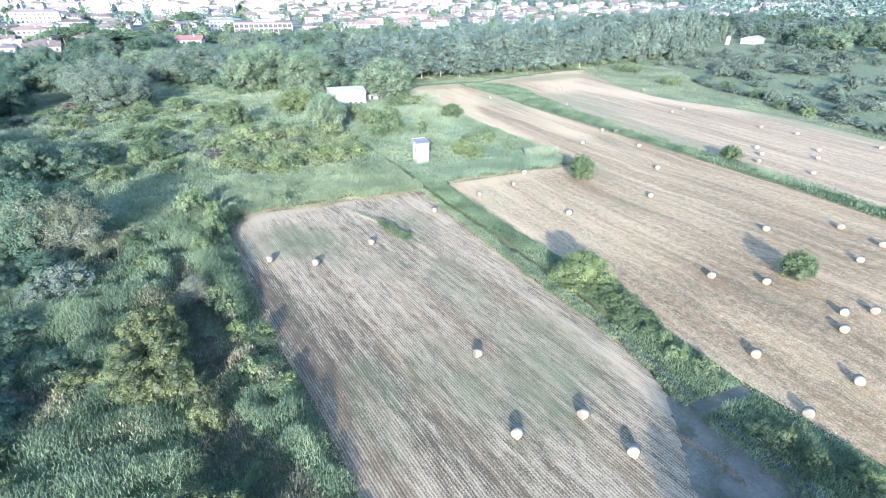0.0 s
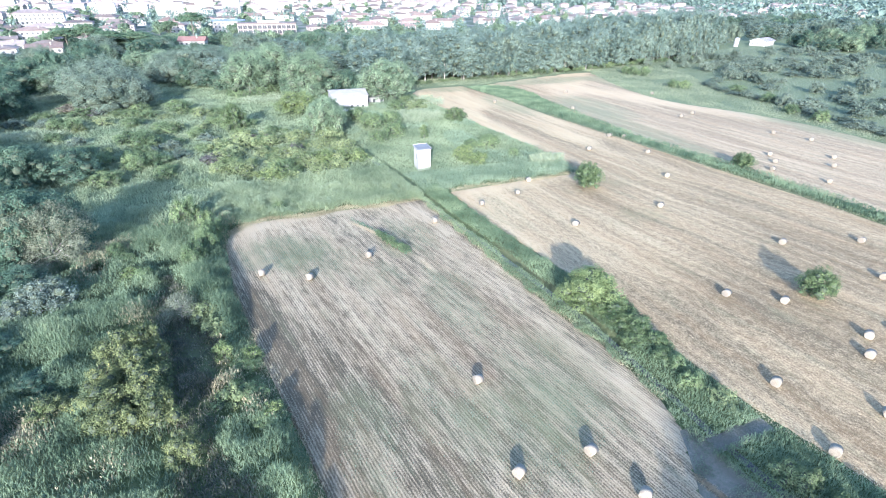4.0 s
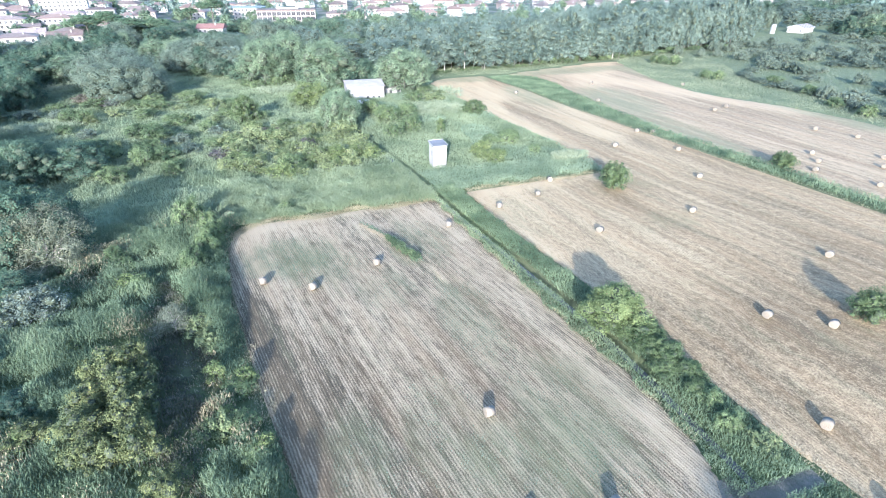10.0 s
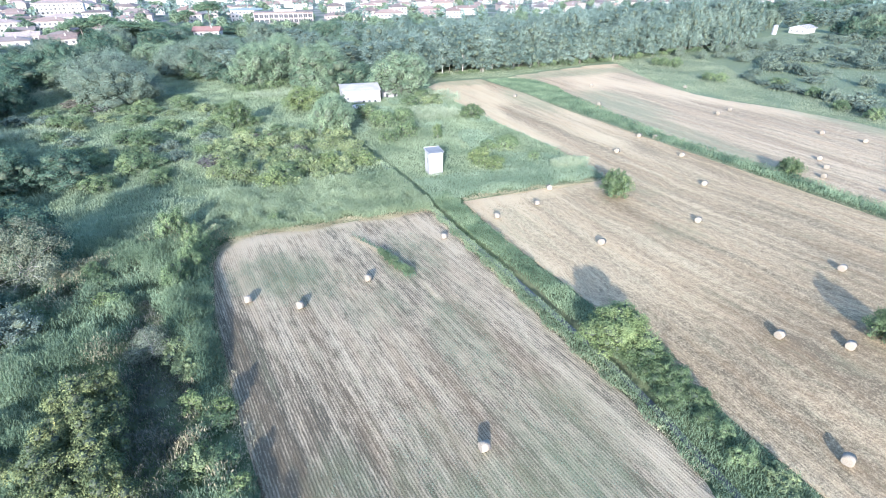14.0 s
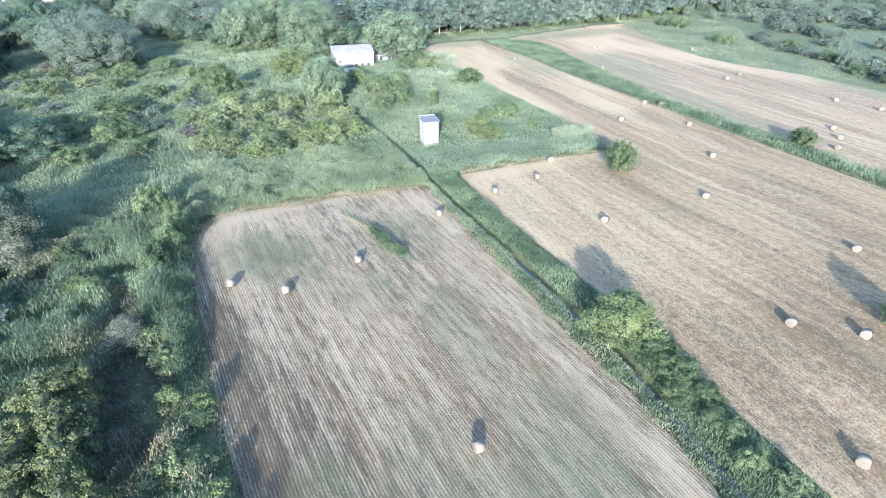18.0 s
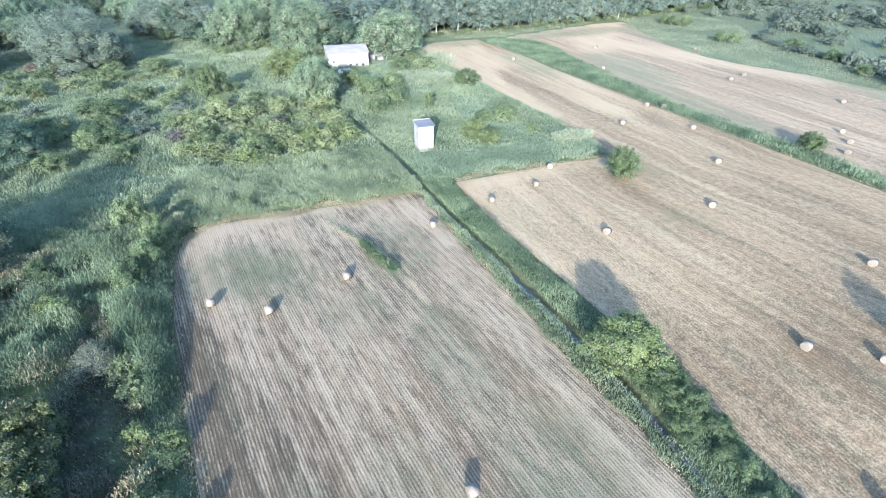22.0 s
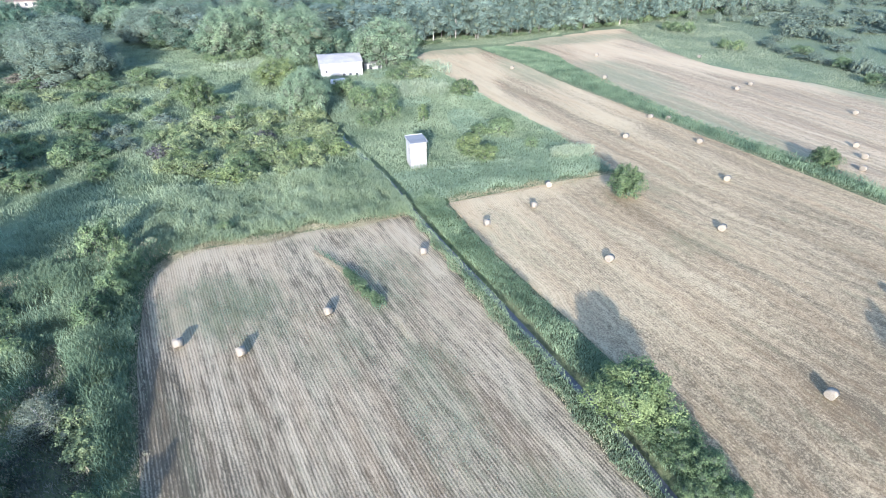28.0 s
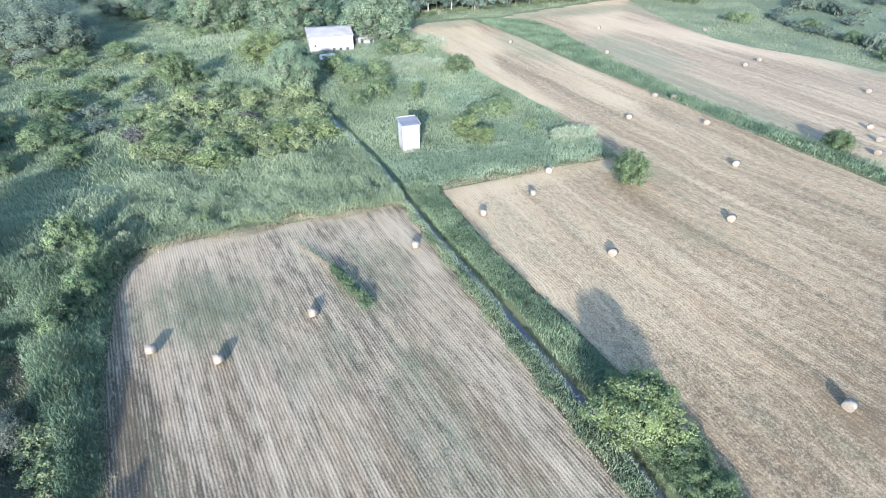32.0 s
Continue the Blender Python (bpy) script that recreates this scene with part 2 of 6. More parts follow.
def ground_material():
    m, nt, b = base_material("meadow_soil", 0.95)
    n1 = noise_tex(nt, 0.03, 4.0, place_of(nt))
    n2 = noise_tex(nt, 0.9, 5.0, place_of(nt), 0.7)
    c = ramp(nt, n2, [(0.3, (0.035, 0.05, 0.02)), (0.55, (0.085, 0.115, 0.045)), (0.75, (0.15, 0.16, 0.08))])
    c = mix(nt, math_node(nt, "MULTIPLY", ramp_value(nt, n1, 0.45, 0.65), 0.6), c, (0.095, 0.095, 0.055))
    sep = nt.nodes.new("ShaderNodeSeparateXYZ")
    nt.links.new(place_of(nt), sep.inputs["Vector"])
    turf = ramp(nt, n2, [(0.3, (0.075, 0.1, 0.05)), (0.6, (0.135, 0.165, 0.085)), (0.8, (0.19, 0.21, 0.115))])
    c = mix(nt, ramp_value(nt, math_node(nt, "ADD", sep.outputs["Y"], math_node(nt, "MULTIPLY", n1, 30.0)), 30.0, 52.0), c, turf)
    nt.links.new(c, b.inputs["Base Color"])
    bump(nt, b, n2, 0.8, 0.3)
    return m


def dirt_material():
    m, nt, b = base_material("bare_earth", 0.95)
    n1 = noise_tex(nt, 0.35, 4.0, place_of(nt, (1, 0.4, 1), radians(12)))
    n2 = noise_tex(nt, 2.2, 6.0, place_of(nt), 0.8)
    c = ramp(nt, n1, [(0.3, (0.11, 0.1, 0.085)), (0.7, (0.22, 0.2, 0.165))])
    c = mix(nt, ramp_value(nt, n2, 0.38, 0.62), c, (0.1, 0.108, 0.075))
    nt.links.new(c, b.inputs["Base Color"])
    bump(nt, b, n2, 0.9, 0.15)
    return m


def paving_material():
    m, nt, b = base_material("town_paving", 0.9)
    n1 = noise_tex(nt, 0.03, 4.0, place_of(nt), 0.6)
    n2 = noise_tex(nt, 0.4, 4.0, place_of(nt), 0.7)
    c = ramp(nt, n1, [(0.47, (0.05, 0.075, 0.042)), (0.56, (0.15, 0.15, 0.13)), (0.75, (0.26, 0.245, 0.22))])
    nt.links.new(mix(nt, math_node(nt, "MULTIPLY", n2, 0.4), c, (0.09, 0.1, 0.07)), b.inputs["Base Color"])
    bump(nt, b, n2, 0.3, 0.1)
    return m


M_GROUND, M_DIRT, M_PAVING = ground_material(), dirt_material(), paving_material()
M_STUBBLE_1 = stubble_material("stubble_greyish", 0.36, (0.365, 0.3, 0.195), (0.07, 0.058, 0.036), (0.135, 0.148, 0.078), 0.3, 0.45, 0.18, 6.5)
M_STUBBLE_2 = stubble_material("stubble_golden", 0.45, (0.42, 0.328, 0.19), (0.125, 0.094, 0.052), (0.17, 0.178, 0.095), 1.1, 0.06, 0.15, 3.8, 0.62, 0.9, 0.8)
M_STUBBLE_3 = stubble_material("stubble_pale", 0.8, (0.43, 0.336, 0.205), (0.165, 0.126, 0.076), (0.175, 0.19, 0.105), 2.0, 0.05, 0.16, 3.0, 0.5, 0.9, 0.6)
M_STRAW = leaf_material("cut_straw", (0.13, 0.1, 0.06), (0.36, 0.29, 0.185), None, 5.0, 0.1, 0.25)
M_REED = leaf_material("reed_leaf", (0.047, 0.08, 0.05), (0.188, 0.243, 0.142), (0.232, 0.278, 0.165), 7.0, 0.12, 0.3)
M_REED_BRIGHT = leaf_material("fresh_reed_leaf", (0.078, 0.118, 0.068), (0.225, 0.285, 0.162), (0.29, 0.335, 0.19), 6.0, 0.18, 0.24)
M_SPROUT = leaf_material("weed_sprout", (0.08, 0.108, 0.07), (0.185, 0.218, 0.145), (0.27, 0.28, 0.18), 5.0, 0.12)
M_STALK = leaf_material("dark_stalk", (0.04, 0.046, 0.036), (0.11, 0.115, 0.085), (0.2, 0.19, 0.14), 3.0, 0.05, 0.5)
# greyed and lightened to take in the haze over the plain
M_LEAF_MARSH = leaf_material("marsh_leaf", (0.07, 0.098, 0.078), (0.165, 0.2, 0.15), None, 14.0, 0.12, 0.2)
M_LOOSE_STRAW = leaf_material("bleached_straw", (0.25, 0.21, 0.14), (0.38, 0.325, 0.23), None, 3.0, 0.05, 0.4)
M_REED_SOFT = leaf_material("soft_reed_leaf", (0.155, 0.207, 0.135), (0.31, 0.378, 0.248), (0.36, 0.41, 0.275), 9.0, 0.25, 0.1)
M_GRASS = leaf_material("meadow_grass", (0.145, 0.188, 0.112), (0.298, 0.35, 0.213), (0.345, 0.378, 0.238), 12.0, 0.25, 0.1)
M_ROUGH = leaf_material("rough_grass_leaf", (0.09, 0.108, 0.08), (0.19, 0.21, 0.15), (0.24, 0.24, 0.175), 16.0, 0.16, 0.15)
M_VERGE = leaf_material("verge_grass_leaf", (0.15, 0.18, 0.115), (0.27, 0.3, 0.19), (0.33, 0.34, 0.23), 14.0, 0.14, 0.15)
M_DRY = leaf_material("dry_grass", (0.19, 0.172, 0.11), (0.36, 0.33, 0.21), (0.44, 0.4, 0.28), 6.0, 0.12, 0.3)
M_PALE = leaf_material("pale_reed_leaf", (0.2, 0.24, 0.15), (0.325, 0.365, 0.245), (0.38, 0.405, 0.28), 6.0, 0.2, 0.15)
M_HERB = leaf_material("ditch_herb", (0.14, 0.185, 0.105), (0.275, 0.33, 0.19), (0.33, 0.365, 0.225), 4.0, 0.2, 0.16)
# light bluish tone that includes the haze before the distant crowns
M_LEAF = leaf_material("broad_leaf", (0.075, 0.115, 0.075), (0.215, 0.275, 0.165), None, 5.0, 0.14, 0.22)
M_LEAF_SHRUB = leaf_material("shrub_leaf", (0.058, 0.09, 0.048), (0.195, 0.25, 0.118), None, 5.0, 0.16, 0.22)
# distance haze is mixed into this leaf colour: paler and bluer
M_LEAF_POPLAR = leaf_material("poplar_leaf", (0.085, 0.125, 0.108), (0.195, 0.25, 0.205), None, 11.0, 0.18, 0.18)
M_LEAF_WILLOW = leaf_material("willow_leaf", (0.08, 0.11, 0.085), (0.185, 0.232, 0.172), None, 6.0, 0.16, 0.14)
M_LEAF_DARK = leaf_material("thicket_leaf", (0.03, 0.06, 0.045), (0.115, 0.17, 0.11), None, 6.0, 0.1, 0.22)
M_LEAF_YELLOW = leaf_material("yellowing_leaf", (0.048, 0.068, 0.034), (0.165, 0.187, 0.08), (0.275, 0.26, 0.088), 4.0, 0.14, 0.27)
M_LEAF_LIME = leaf_material("lime_green_leaf", (0.075, 0.108, 0.046), (0.23, 0.278, 0.118), (0.305, 0.332, 0.142), 3.0, 0.24, 0.26)
M_LEAF_SILVER = leaf_material("silver_leaf", (0.1, 0.13, 0.105), (0.22, 0.26, 0.21), None, 2.5, 0.2, 0.16)
M_LEAF_OLIVE = leaf_material("bramble_leaf", (0.098, 0.13, 0.062), (0.27, 0.308, 0.148), (0.345, 0.345, 0.165), 7.0, 0.16, 0.22)
M_LEAF_GREY = leaf_material("withered_twig", (0.095, 0.11, 0.074), (0.19, 0.205, 0.142), None, 2.0, 0.12, 0.2)
M_LEAF_FIELD = leaf_material("field_bush_leaf", (0.03, 0.054, 0.027), (0.13, 0.17, 0.078), None, 1.5, 0.1, 0.45)
M_LEAF_RUST = leaf_material("rusty_leaf", (0.1, 0.09, 0.068), (0.2, 0.18, 0.145), None, 2.0)
M_LEAF_PURPLE = leaf_material("purple_leaf", (0.055, 0.054, 0.055), (0.12, 0.112, 0.115), None, 2.0)
M_LEAF_PINE = leaf_material("pine_needles", (0.049, 0.089, 0.051), (0.14, 0.199, 0.12), None, 5.0)
# dark fill inside the crowns: shade between the leaves, put into the colour
M_CROWN_SHADE = bark_material("crown_gap_shade", (0.04, 0.052, 0.036), (0.075, 0.09, 0.058))
M_WATER, nt_water, b_water = base_material("ditch_water", 0.2)
b_water.inputs["Base Color"].default_value = (0.11, 0.115, 0.125, 1)
b_water.inputs["Specular IOR Level"].default_value = 0.5
bump(nt_water, b_water, noise_tex(nt_water, 3.0, 2.0, place_of(nt_water)), 0.1, 0.02)
M_BARK = bark_material("brown_bark", (0.08, 0.072, 0.06), (0.17, 0.155, 0.135))
M_BARK_PALE = bark_material("pale_bark", (0.2, 0.19, 0.17), (0.4, 0.385, 0.35))
M_BARK_GREY = bark_material("grey_dead_wood", (0.22, 0.2, 0.18), (0.45, 0.43, 0.4))

# ---- ground with the ditch ----
DITCH = [(-160, 54.0), (-90, 50.5), (-68, 48.3), (-55, 46.9), (-48, 46.8), (-36, 46.6), (-30, 46.1), (-24, 45.5), (-16, 44.4), (-5, 43.0), (10, 40.7), (21, 39.2), (27, 38.6), (37, 37.8), (48, 36.0), (62, 33.3), (77, 30.8), (100, 29.0), (130, 26.0)]


def build_ground():
    ys = np.concatenate([[-3000, -1200, -500, -250], np.arange(-160, 131, 3.0), np.arange(140, 420, 20.0), [500, 700, 1000, 1600, 2600, 4500]])
    off = np.array([-4500, -1800, -800, -400, -250, -160, -110, -80, -60, -45, -34, -26, -18, -12, -8, -5, -3, -1.7, -0.9, -0.35, 0.35, 0.9, 1.7, 3, 5, 8, 12, 18, 26, 34, 45, 60, 80, 110, 160, 250, 400, 800, 1800, 4500.0])
    verts = []
    for y in ys:
        deep = 0.0 if y > 100 or y < -155 else min(1.0, (100 - y) / 15.0)
        cx = lerp_at(DITCH, y)
        for o in off:
            z = -0.12 - deep * 1.0 * max(0.0, 1 - abs(o) / 1.7)
            verts.append((cx + o, y, z))
    w = len(off)
    quads = [(j * w + i, j * w + i + 1, (j + 1) * w + i + 1, (j + 1) * w + i) for j in range(len(ys) - 1) for i in range(w - 1)]
    ob = fast_mesh("ground", verts, quads, M_GROUND)
    tagged(ob, "flat green river plain with a narrow ditch cut through it", "ground", kind="structure")


def build_field(name, left, right, y0, y1, mat, label, pitch, dy, slopes, weeds=(), tone_strips=(), fan=0.0):
    """A mown field: low uneven ridges in rows that follow the slopes (y, dx/dy), cut off at its sides, on a skirt that goes into the ground."""
    ys = np.arange(y0, y1 + 0.01, dy)
    drift = np.cumsum(lerp_at(slopes, ys)) * dy
    drift -= np.interp(0.0, ys, drift)
    sides = [(float(lerp_at(left, y)), float(lerp_at(right, y))) for y in ys]
    lo = min(a - o for (a, b), o in zip(sides, drift))
    hi = max(b - o for (a, b), o in zip(sides, drift))
    n = int((hi - lo) / pitch) * 2
    s = lo + np.arange(n + 1) * pitch / 2
    lift = 0.35 + 0.65 * value_noise(s, s * 0, 1.1, 17)
    ridge = np.where(np.arange(n + 1) % 2 == 1, 1.0, 0.0)
    rows = []
    for y, o, (a, b) in zip(ys, drift, sides):
        x = np.clip(s + o, a, b)
        yy = np.full_like(x, y)
        z = 0.006 * ridge * lift * (0.3 + 1.1 * value_noise(x, yy, 2.2, 3)) + 0.14 * (value_noise(x, yy, 14.0, 5) - 0.5)
        z[(x <= a) | (x >= b)] = -0.2
        rows.append(np.stack([x, yy, z], 1))
    rows[0][:, 2] = rows[-1][:, 2] = -0.2
    verts = np.concatenate(rows)
    w = n + 1
    j, i = np.meshgrid(np.arange(len(ys) - 1), np.arange(n), indexing="ij")
    k = (j * w + i).ravel()
    wide = (verts[k + 1, 0] - verts[k, 0] > 1e-4) | (verts[k + w + 1, 0] - verts[k + w, 0] > 1e-4)
    k = k[wide]
    ob = fast_mesh(name, verts, np.stack([k, k + 1, k + w + 1, k + w], 1), mat)
    ob.data.attributes.new("row", "FLOAT", "POINT").data.foreach_set("value", (np.tile(s, len(ys)) + fan * np.clip(verts[:, 0] - 58, 0, 26) * np.clip(verts[:, 1], -45, 15)).astype(np.float32))
    weed, strip_tone = np.zeros(len(verts)), np.zeros(len(verts))
    for cx, cy, rx, ry, power in weeds:
        weed += power * np.clip(1.35 - ((verts[:, 0] - cx) / rx) ** 2 - ((verts[:, 1] - cy) / ry) ** 2, 0, 1)
    # a positive power makes the strip paler, a negative one darker
    for x0, y_0, x1, y_1, wide_by, power in tone_strips:
        f = np.clip(((verts[:, 0] - x0) * (x1 - x0) + (verts[:, 1] - y_0) * (y_1 - y_0)) / ((x1 - x0) ** 2 + (y_1 - y_0) ** 2), 0, 1)
        strip_tone += power * (np.clip(1.4 - np.hypot(verts[:, 0] - x0 - f * (x1 - x0), verts[:, 1] - y_0 - f * (y_1 - y_0)) / wide_by, 0, 1))
    for key, value in (("weed", weed), ("strip_tone", strip_tone)):
        ob.data.attributes.new(key, "FLOAT", "POINT").data.foreach_set("value", value.astype(np.float32))
    tagged(ob, label, "field", kind="structure")
    return ob


F1_LEFT = [(-110, 13.8), (-78, 8.5), (-53, 4.5), (-39, 2.0), (-22, -1.5), (0, -5.0), (14, -6.0), (20, -5.0), (23, -2.0)]
F1_RIGHT = [(-110, 16.5), (-78, 28.0), (-64, 36.0), (-58, 40.3), (-53, 43.4), (-47, 44.6), (-37, 44.2), (-29, 42.7), (-22, 41.9), (-9, 40.6), (9, 38.8), (20, 37.6), (25, 36.8)]
F2_LEFT = [(-95, 62.0), (-69, 57.6), (-60, 55.8), (-53, 54.2), (-39, 53.0), (-28, 52.6), (-20, 51.0), (-12, 50.0), (-5, 48.8), (8, 46.8), (25.5, 45.6), (26.5, 60), (27, 84.5), (55, 84.5), (80, 80.5), (105, 78.0), (125, 75.5), (144, 74.5), (150, 79.0), (154, 84.0), (156, 98.0)]
F2_RIGHT = [(-95, 134.0), (-27, 127.6), (-10, 126.5), (9, 123.9), (30, 120.4), (52, 117.4), (72, 114.5), (99, 110.5), (117, 110.0), (134, 107.0), (154, 104.0), (156, 103.0)]
F3_LEFT = [(-95, 141.0), (-27, 134.6), (-10, 133.4), (9, 131.0), (30, 127.6), (52, 124.6), (78, 124.5), (94, 125.0), (108, 125.5), (126, 129.0), (143, 127.0), (152, 118.0), (155, 117.0), (158, 127.0), (166, 157.0), (174, 187.0)]
F3_RIGHT = [(-95, 196.0), (11, 198.0), (43, 197.0), (64, 192.0), (83, 181.0), (97, 177.0), (118, 178.0), (147, 185.5), (174, 194.0)]
VERGE = [(-95, 5.0), (20, 10.0), (58, 20.0), (76, 34.0), (103, 44.0), (151, 60.0), (180, 48.0)]


def build_water():
    ys = np.arange(-120, 70, 3.0)
    verts = [(float(lerp_at(DITCH, y)) + o, y, -0.82) for y in ys for o in (-0.72, 0.72)]
    quads = [(2 * k, 2 * k + 1, 2 * k + 3, 2 * k + 2) for k in range(len(ys) - 1)]
    tagged(fast_mesh("water", verts, quads, M_WATER), "shallow greyish muddy water in the bottom of the ditch", "water", kind="structure")


def build_stubble(name, left, right, y0, y1, slopes, pitch, gap, label, x_most=999.0, stray=0.06):
    """Short cut straws standing in the rows of a field."""
    ys = np.arange(y0, y1, gap)
    grid = np.arange(-95, y1 + 30, 1.0)
    drift = np.cumsum(lerp_at(slopes, grid))
    drift -= np.interp(0.0, grid, drift)
    out = []
    for y in ys:
        a, b = float(lerp_at(left, y)) + 0.3, min(float(lerp_at(right, y)) - 0.3, x_most)
        o = np.interp(y, grid, drift)
        k = np.arange(math.ceil((a - o) / pitch), math.floor((b - o) / pitch))
        x = k * pitch + o + rng.normal(0, stray, len(k))
        out.append(np.stack([x, y + rng.uniform(-gap / 2, gap / 2, len(k))], 1))
    p = np.concatenate(out)
    along = p[:, 0] - np.interp(p[:, 1], grid, drift)
    p = p[rng.uniform(size=len(p)) < 0.1 + 0.75 * value_noise(along * 14, p[:, 1], 18.0, 91) * value_noise(p[:, 0], p[:, 1], 1.4, 92)]
    blades(name, p, rng.uniform(0.08, 0.2, len(p)), M_STRAW, label, "stubble", 0.042, 0.16)


ROWS_1 = [(-110, -0.19), (0, -0.215), (24, -0.18)]
ROWS_2 = [(-95, -0.03), (-60, -0.05), (-30, -0.05), (0, -0.08), (30, -0.12), (60, -0.12), (165, -0.08)]


WEEDS_1 = [(4, 8, 9, 7, 0.42), (10, 2, 8, 6, 0.3), (28, 5, 6, 10, 0.28), (29, -18, 5, 12, 0.26), (34, -40, 8, 11, 0.32), (27, -46, 9, 9, 0.3), (19, -38, 5, 9, 0.25), (9, -40, 4, 10, 0.25), (19, -8, 5, 6, 0.2)]


def build_fields():
    build_field("field_1", F1_LEFT, F1_RIGHT, -108, 24, M_STUBBLE_1, "mown stubble field with grey straw rows and green regrowth", 0.36, 2.0, ROWS_1,
                WEEDS_1, [(-5, 20.5, 34, 24.5, 1.6, 1.0), (27.8, -3.6, 28.6, -8.4, 0.6, 1.0), (33, 20, 37, 4, 1.5, 0.8), (0, 18, 34, 16, 6.0, 0.35), (8, -36, 30, -36, 15.0, -0.12), (-2, -8, 6, -34, 5.0, -0.5)])
    build_field("field_2", F2_LEFT, F2_RIGHT, -95, 156, M_STUBBLE_2, "broad golden stubble field scattered with round bales", 0.45, 2.5, ROWS_2,
                [(80, -2, 9, 5, 0.2), (92, 20, 14, 8, 0.15), (106, 110, 8, 22, 0.55), (100, -55, 14, 8, 0.2), (95, 150, 18, 9, 0.6), (52, 10, 6, 10, 0.2)], [(84, 56, 79, 140, 4.0, 1.0), (100, 150, 84, 90, 3.0, 1.0), (70, -66, 130, -38, 26.0, -0.15), (58, -30, 96, -30, 15.0, -0.25), (108, 120, 106, 56, 8.0, 0.7), (92, 115, 88, 165, 11.0, 1.1), (76, 146, 104, 153, 4.0, 1.0), (50, 24, 84, 26, 3.0, 0.7), (54, 22, 66, -16, 14.0, 0.5)], 0.006)
    build_field("field_3", F3_LEFT, F3_RIGHT, -95, 173, M_STUBBLE_3, "pale stubble field beyond the reed strip", 0.8, 4.0, [(-95, -0.07), (170, -0.1)], [(130, 60, 8, 60, 0.45), (196, 60, 9, 70, 0.6), (150, 155, 40, 10, 0.6), (140, 95, 10, 25, 0.5), (185, 130, 9, 30, 0.5)], [(150, 140, 190, 60, 8.0, 1.0), (120, 154, 190, 171, 3.5, 1.4), (140, 120, 180, 165, 7.0, 0.8)])
    build_water()
    build_stubble("stubble_rows", F1_LEFT, F1_RIGHT, -76, 23, ROWS_1, 0.36, 0.13, "rows of short cut straw standing in the field")
    build_stubble("straw_stubble", F2_LEFT, F2_RIGHT, -75, 25, ROWS_2, 0.45, 0.2, "rows of golden cut straw standing in the field", 112, 0.17)
    verts, quads = [], []
    ys = np.arange(-125, -50, 2.5)
    for k, y in enumerate(ys):
        a, b = lerp_at([(-125, 11), (-110, 16.0), (-78, 27.5), (-64, 35.5), (-58, 39.8), (-53, 42.8), (-50, 43.4)], y), lerp_at(DITCH, y) - 2.2
        for u in np.linspace(0, 1, 12):
            verts.append((a + u * (b - a), y, -0.05 + 0.05 * value_noise(a + u * (b - a), y, 3.0, 8)))
        if k:
            for i in range(11):
                quads.append(((k - 1) * 12 + i, (k - 1) * 12 + i + 1, k * 12 + i + 1, k * 12 + i))
    base = len(verts)
    for k, x in enumerate(np.arange(43.5, 53.6, 1.0)):
        for y in (-56.7, -56.1, -55.5, -54.9, -54.3):
            verts.append((x, y + 0.25 * math.sin(x * 1.7), 0.02 + 0.05 * float(value_noise(x, y, 1.5, 9))))
        if k:
            quads += [(base + (k - 1) * 5 + i, base + (k - 1) * 5 + i + 1, base + k * 5 + i + 1, base + k * 5 + i) for i in range(4)]
    xs, ys = np.array([-700, -400, -250, -170, -130, -95, -84, -40, 0, 60, 150, 260, 400, 600, 900, 1400, 2000.0]), np.array([285, 345, 400, 470, 600, 800, 1100, 1500.0])
    pv = [(x, max(y, 365.0 + max(0, x - 150) * 0.45) if x > -86 else y, -0.06) for y in ys for x in xs]
    w = len(xs)
    pq = [(j * w + i, j * w + i + 1, (j + 1) * w + i + 1, (j + 1) * w + i) for j in range(len(ys) - 1) for i in range(w - 1)]
    tagged(fast_mesh("pavement", pv, pq, M_PAVING), "pale streets and yards between the houses", "pavement", kind="structure")
    tagged(fast_mesh("dirt_track", verts, quads, M_DIRT), "bare trodden earth at the corner of the stubble field", "track", kind="structure")


# ---- plants ----
def blades(name, xy, height, mat, label, category, width=0.09, length=0.45, kind="stuff"):
    """Leaves on upright stems at the given places, one each: pointed, arching outwards, at any height of the stem."""
    n = len(xy)
    ang = rng.uniform(0, 2 * np.pi, n)
    d = np.stack([np.cos(ang), np.sin(ang)], 1)
    ln = length * rng.uniform(0.6, 1.5, n)
    wd = width * rng.uniform(0.6, 1.5, n)
    low = rng.uniform(0, 1, n) ** 0.55
    rise = ln * rng.uniform(0.74, 1.0, n)
    out = np.sqrt(np.maximum(ln * ln - rise * rise, 0.0))
    z = np.maximum(height * (0.25 + 0.75 * low) - rise, -0.1)
    root = np.concatenate([xy, z[:, None]], 1)
    tip = root + np.concatenate([d * out[:, None], rise[:, None]], 1)
    tip[:, 2] -= out * 0.25
    mid = root * 0.45 + tip * 0.55
    mid[:, 2] += out * 0.18
    turn = ang + np.pi / 2 + rng.uniform(-0.7, 0.7, n)
    side = np.stack([np.cos(turn) * wd / 2, np.sin(turn) * wd / 2, rng.uniform(-0.3, 0.3, n) * wd], 1)
    verts = np.stack([root, mid + side, tip, mid - side], 1).reshape(-1, 3)
    k = np.arange(n) * 4
    ob = fast_mesh(name, verts, np.stack([k, k + 1, k + 2, k + 3], 1), mat)
    tagged(ob, label, category, kind=kind)
    return ob


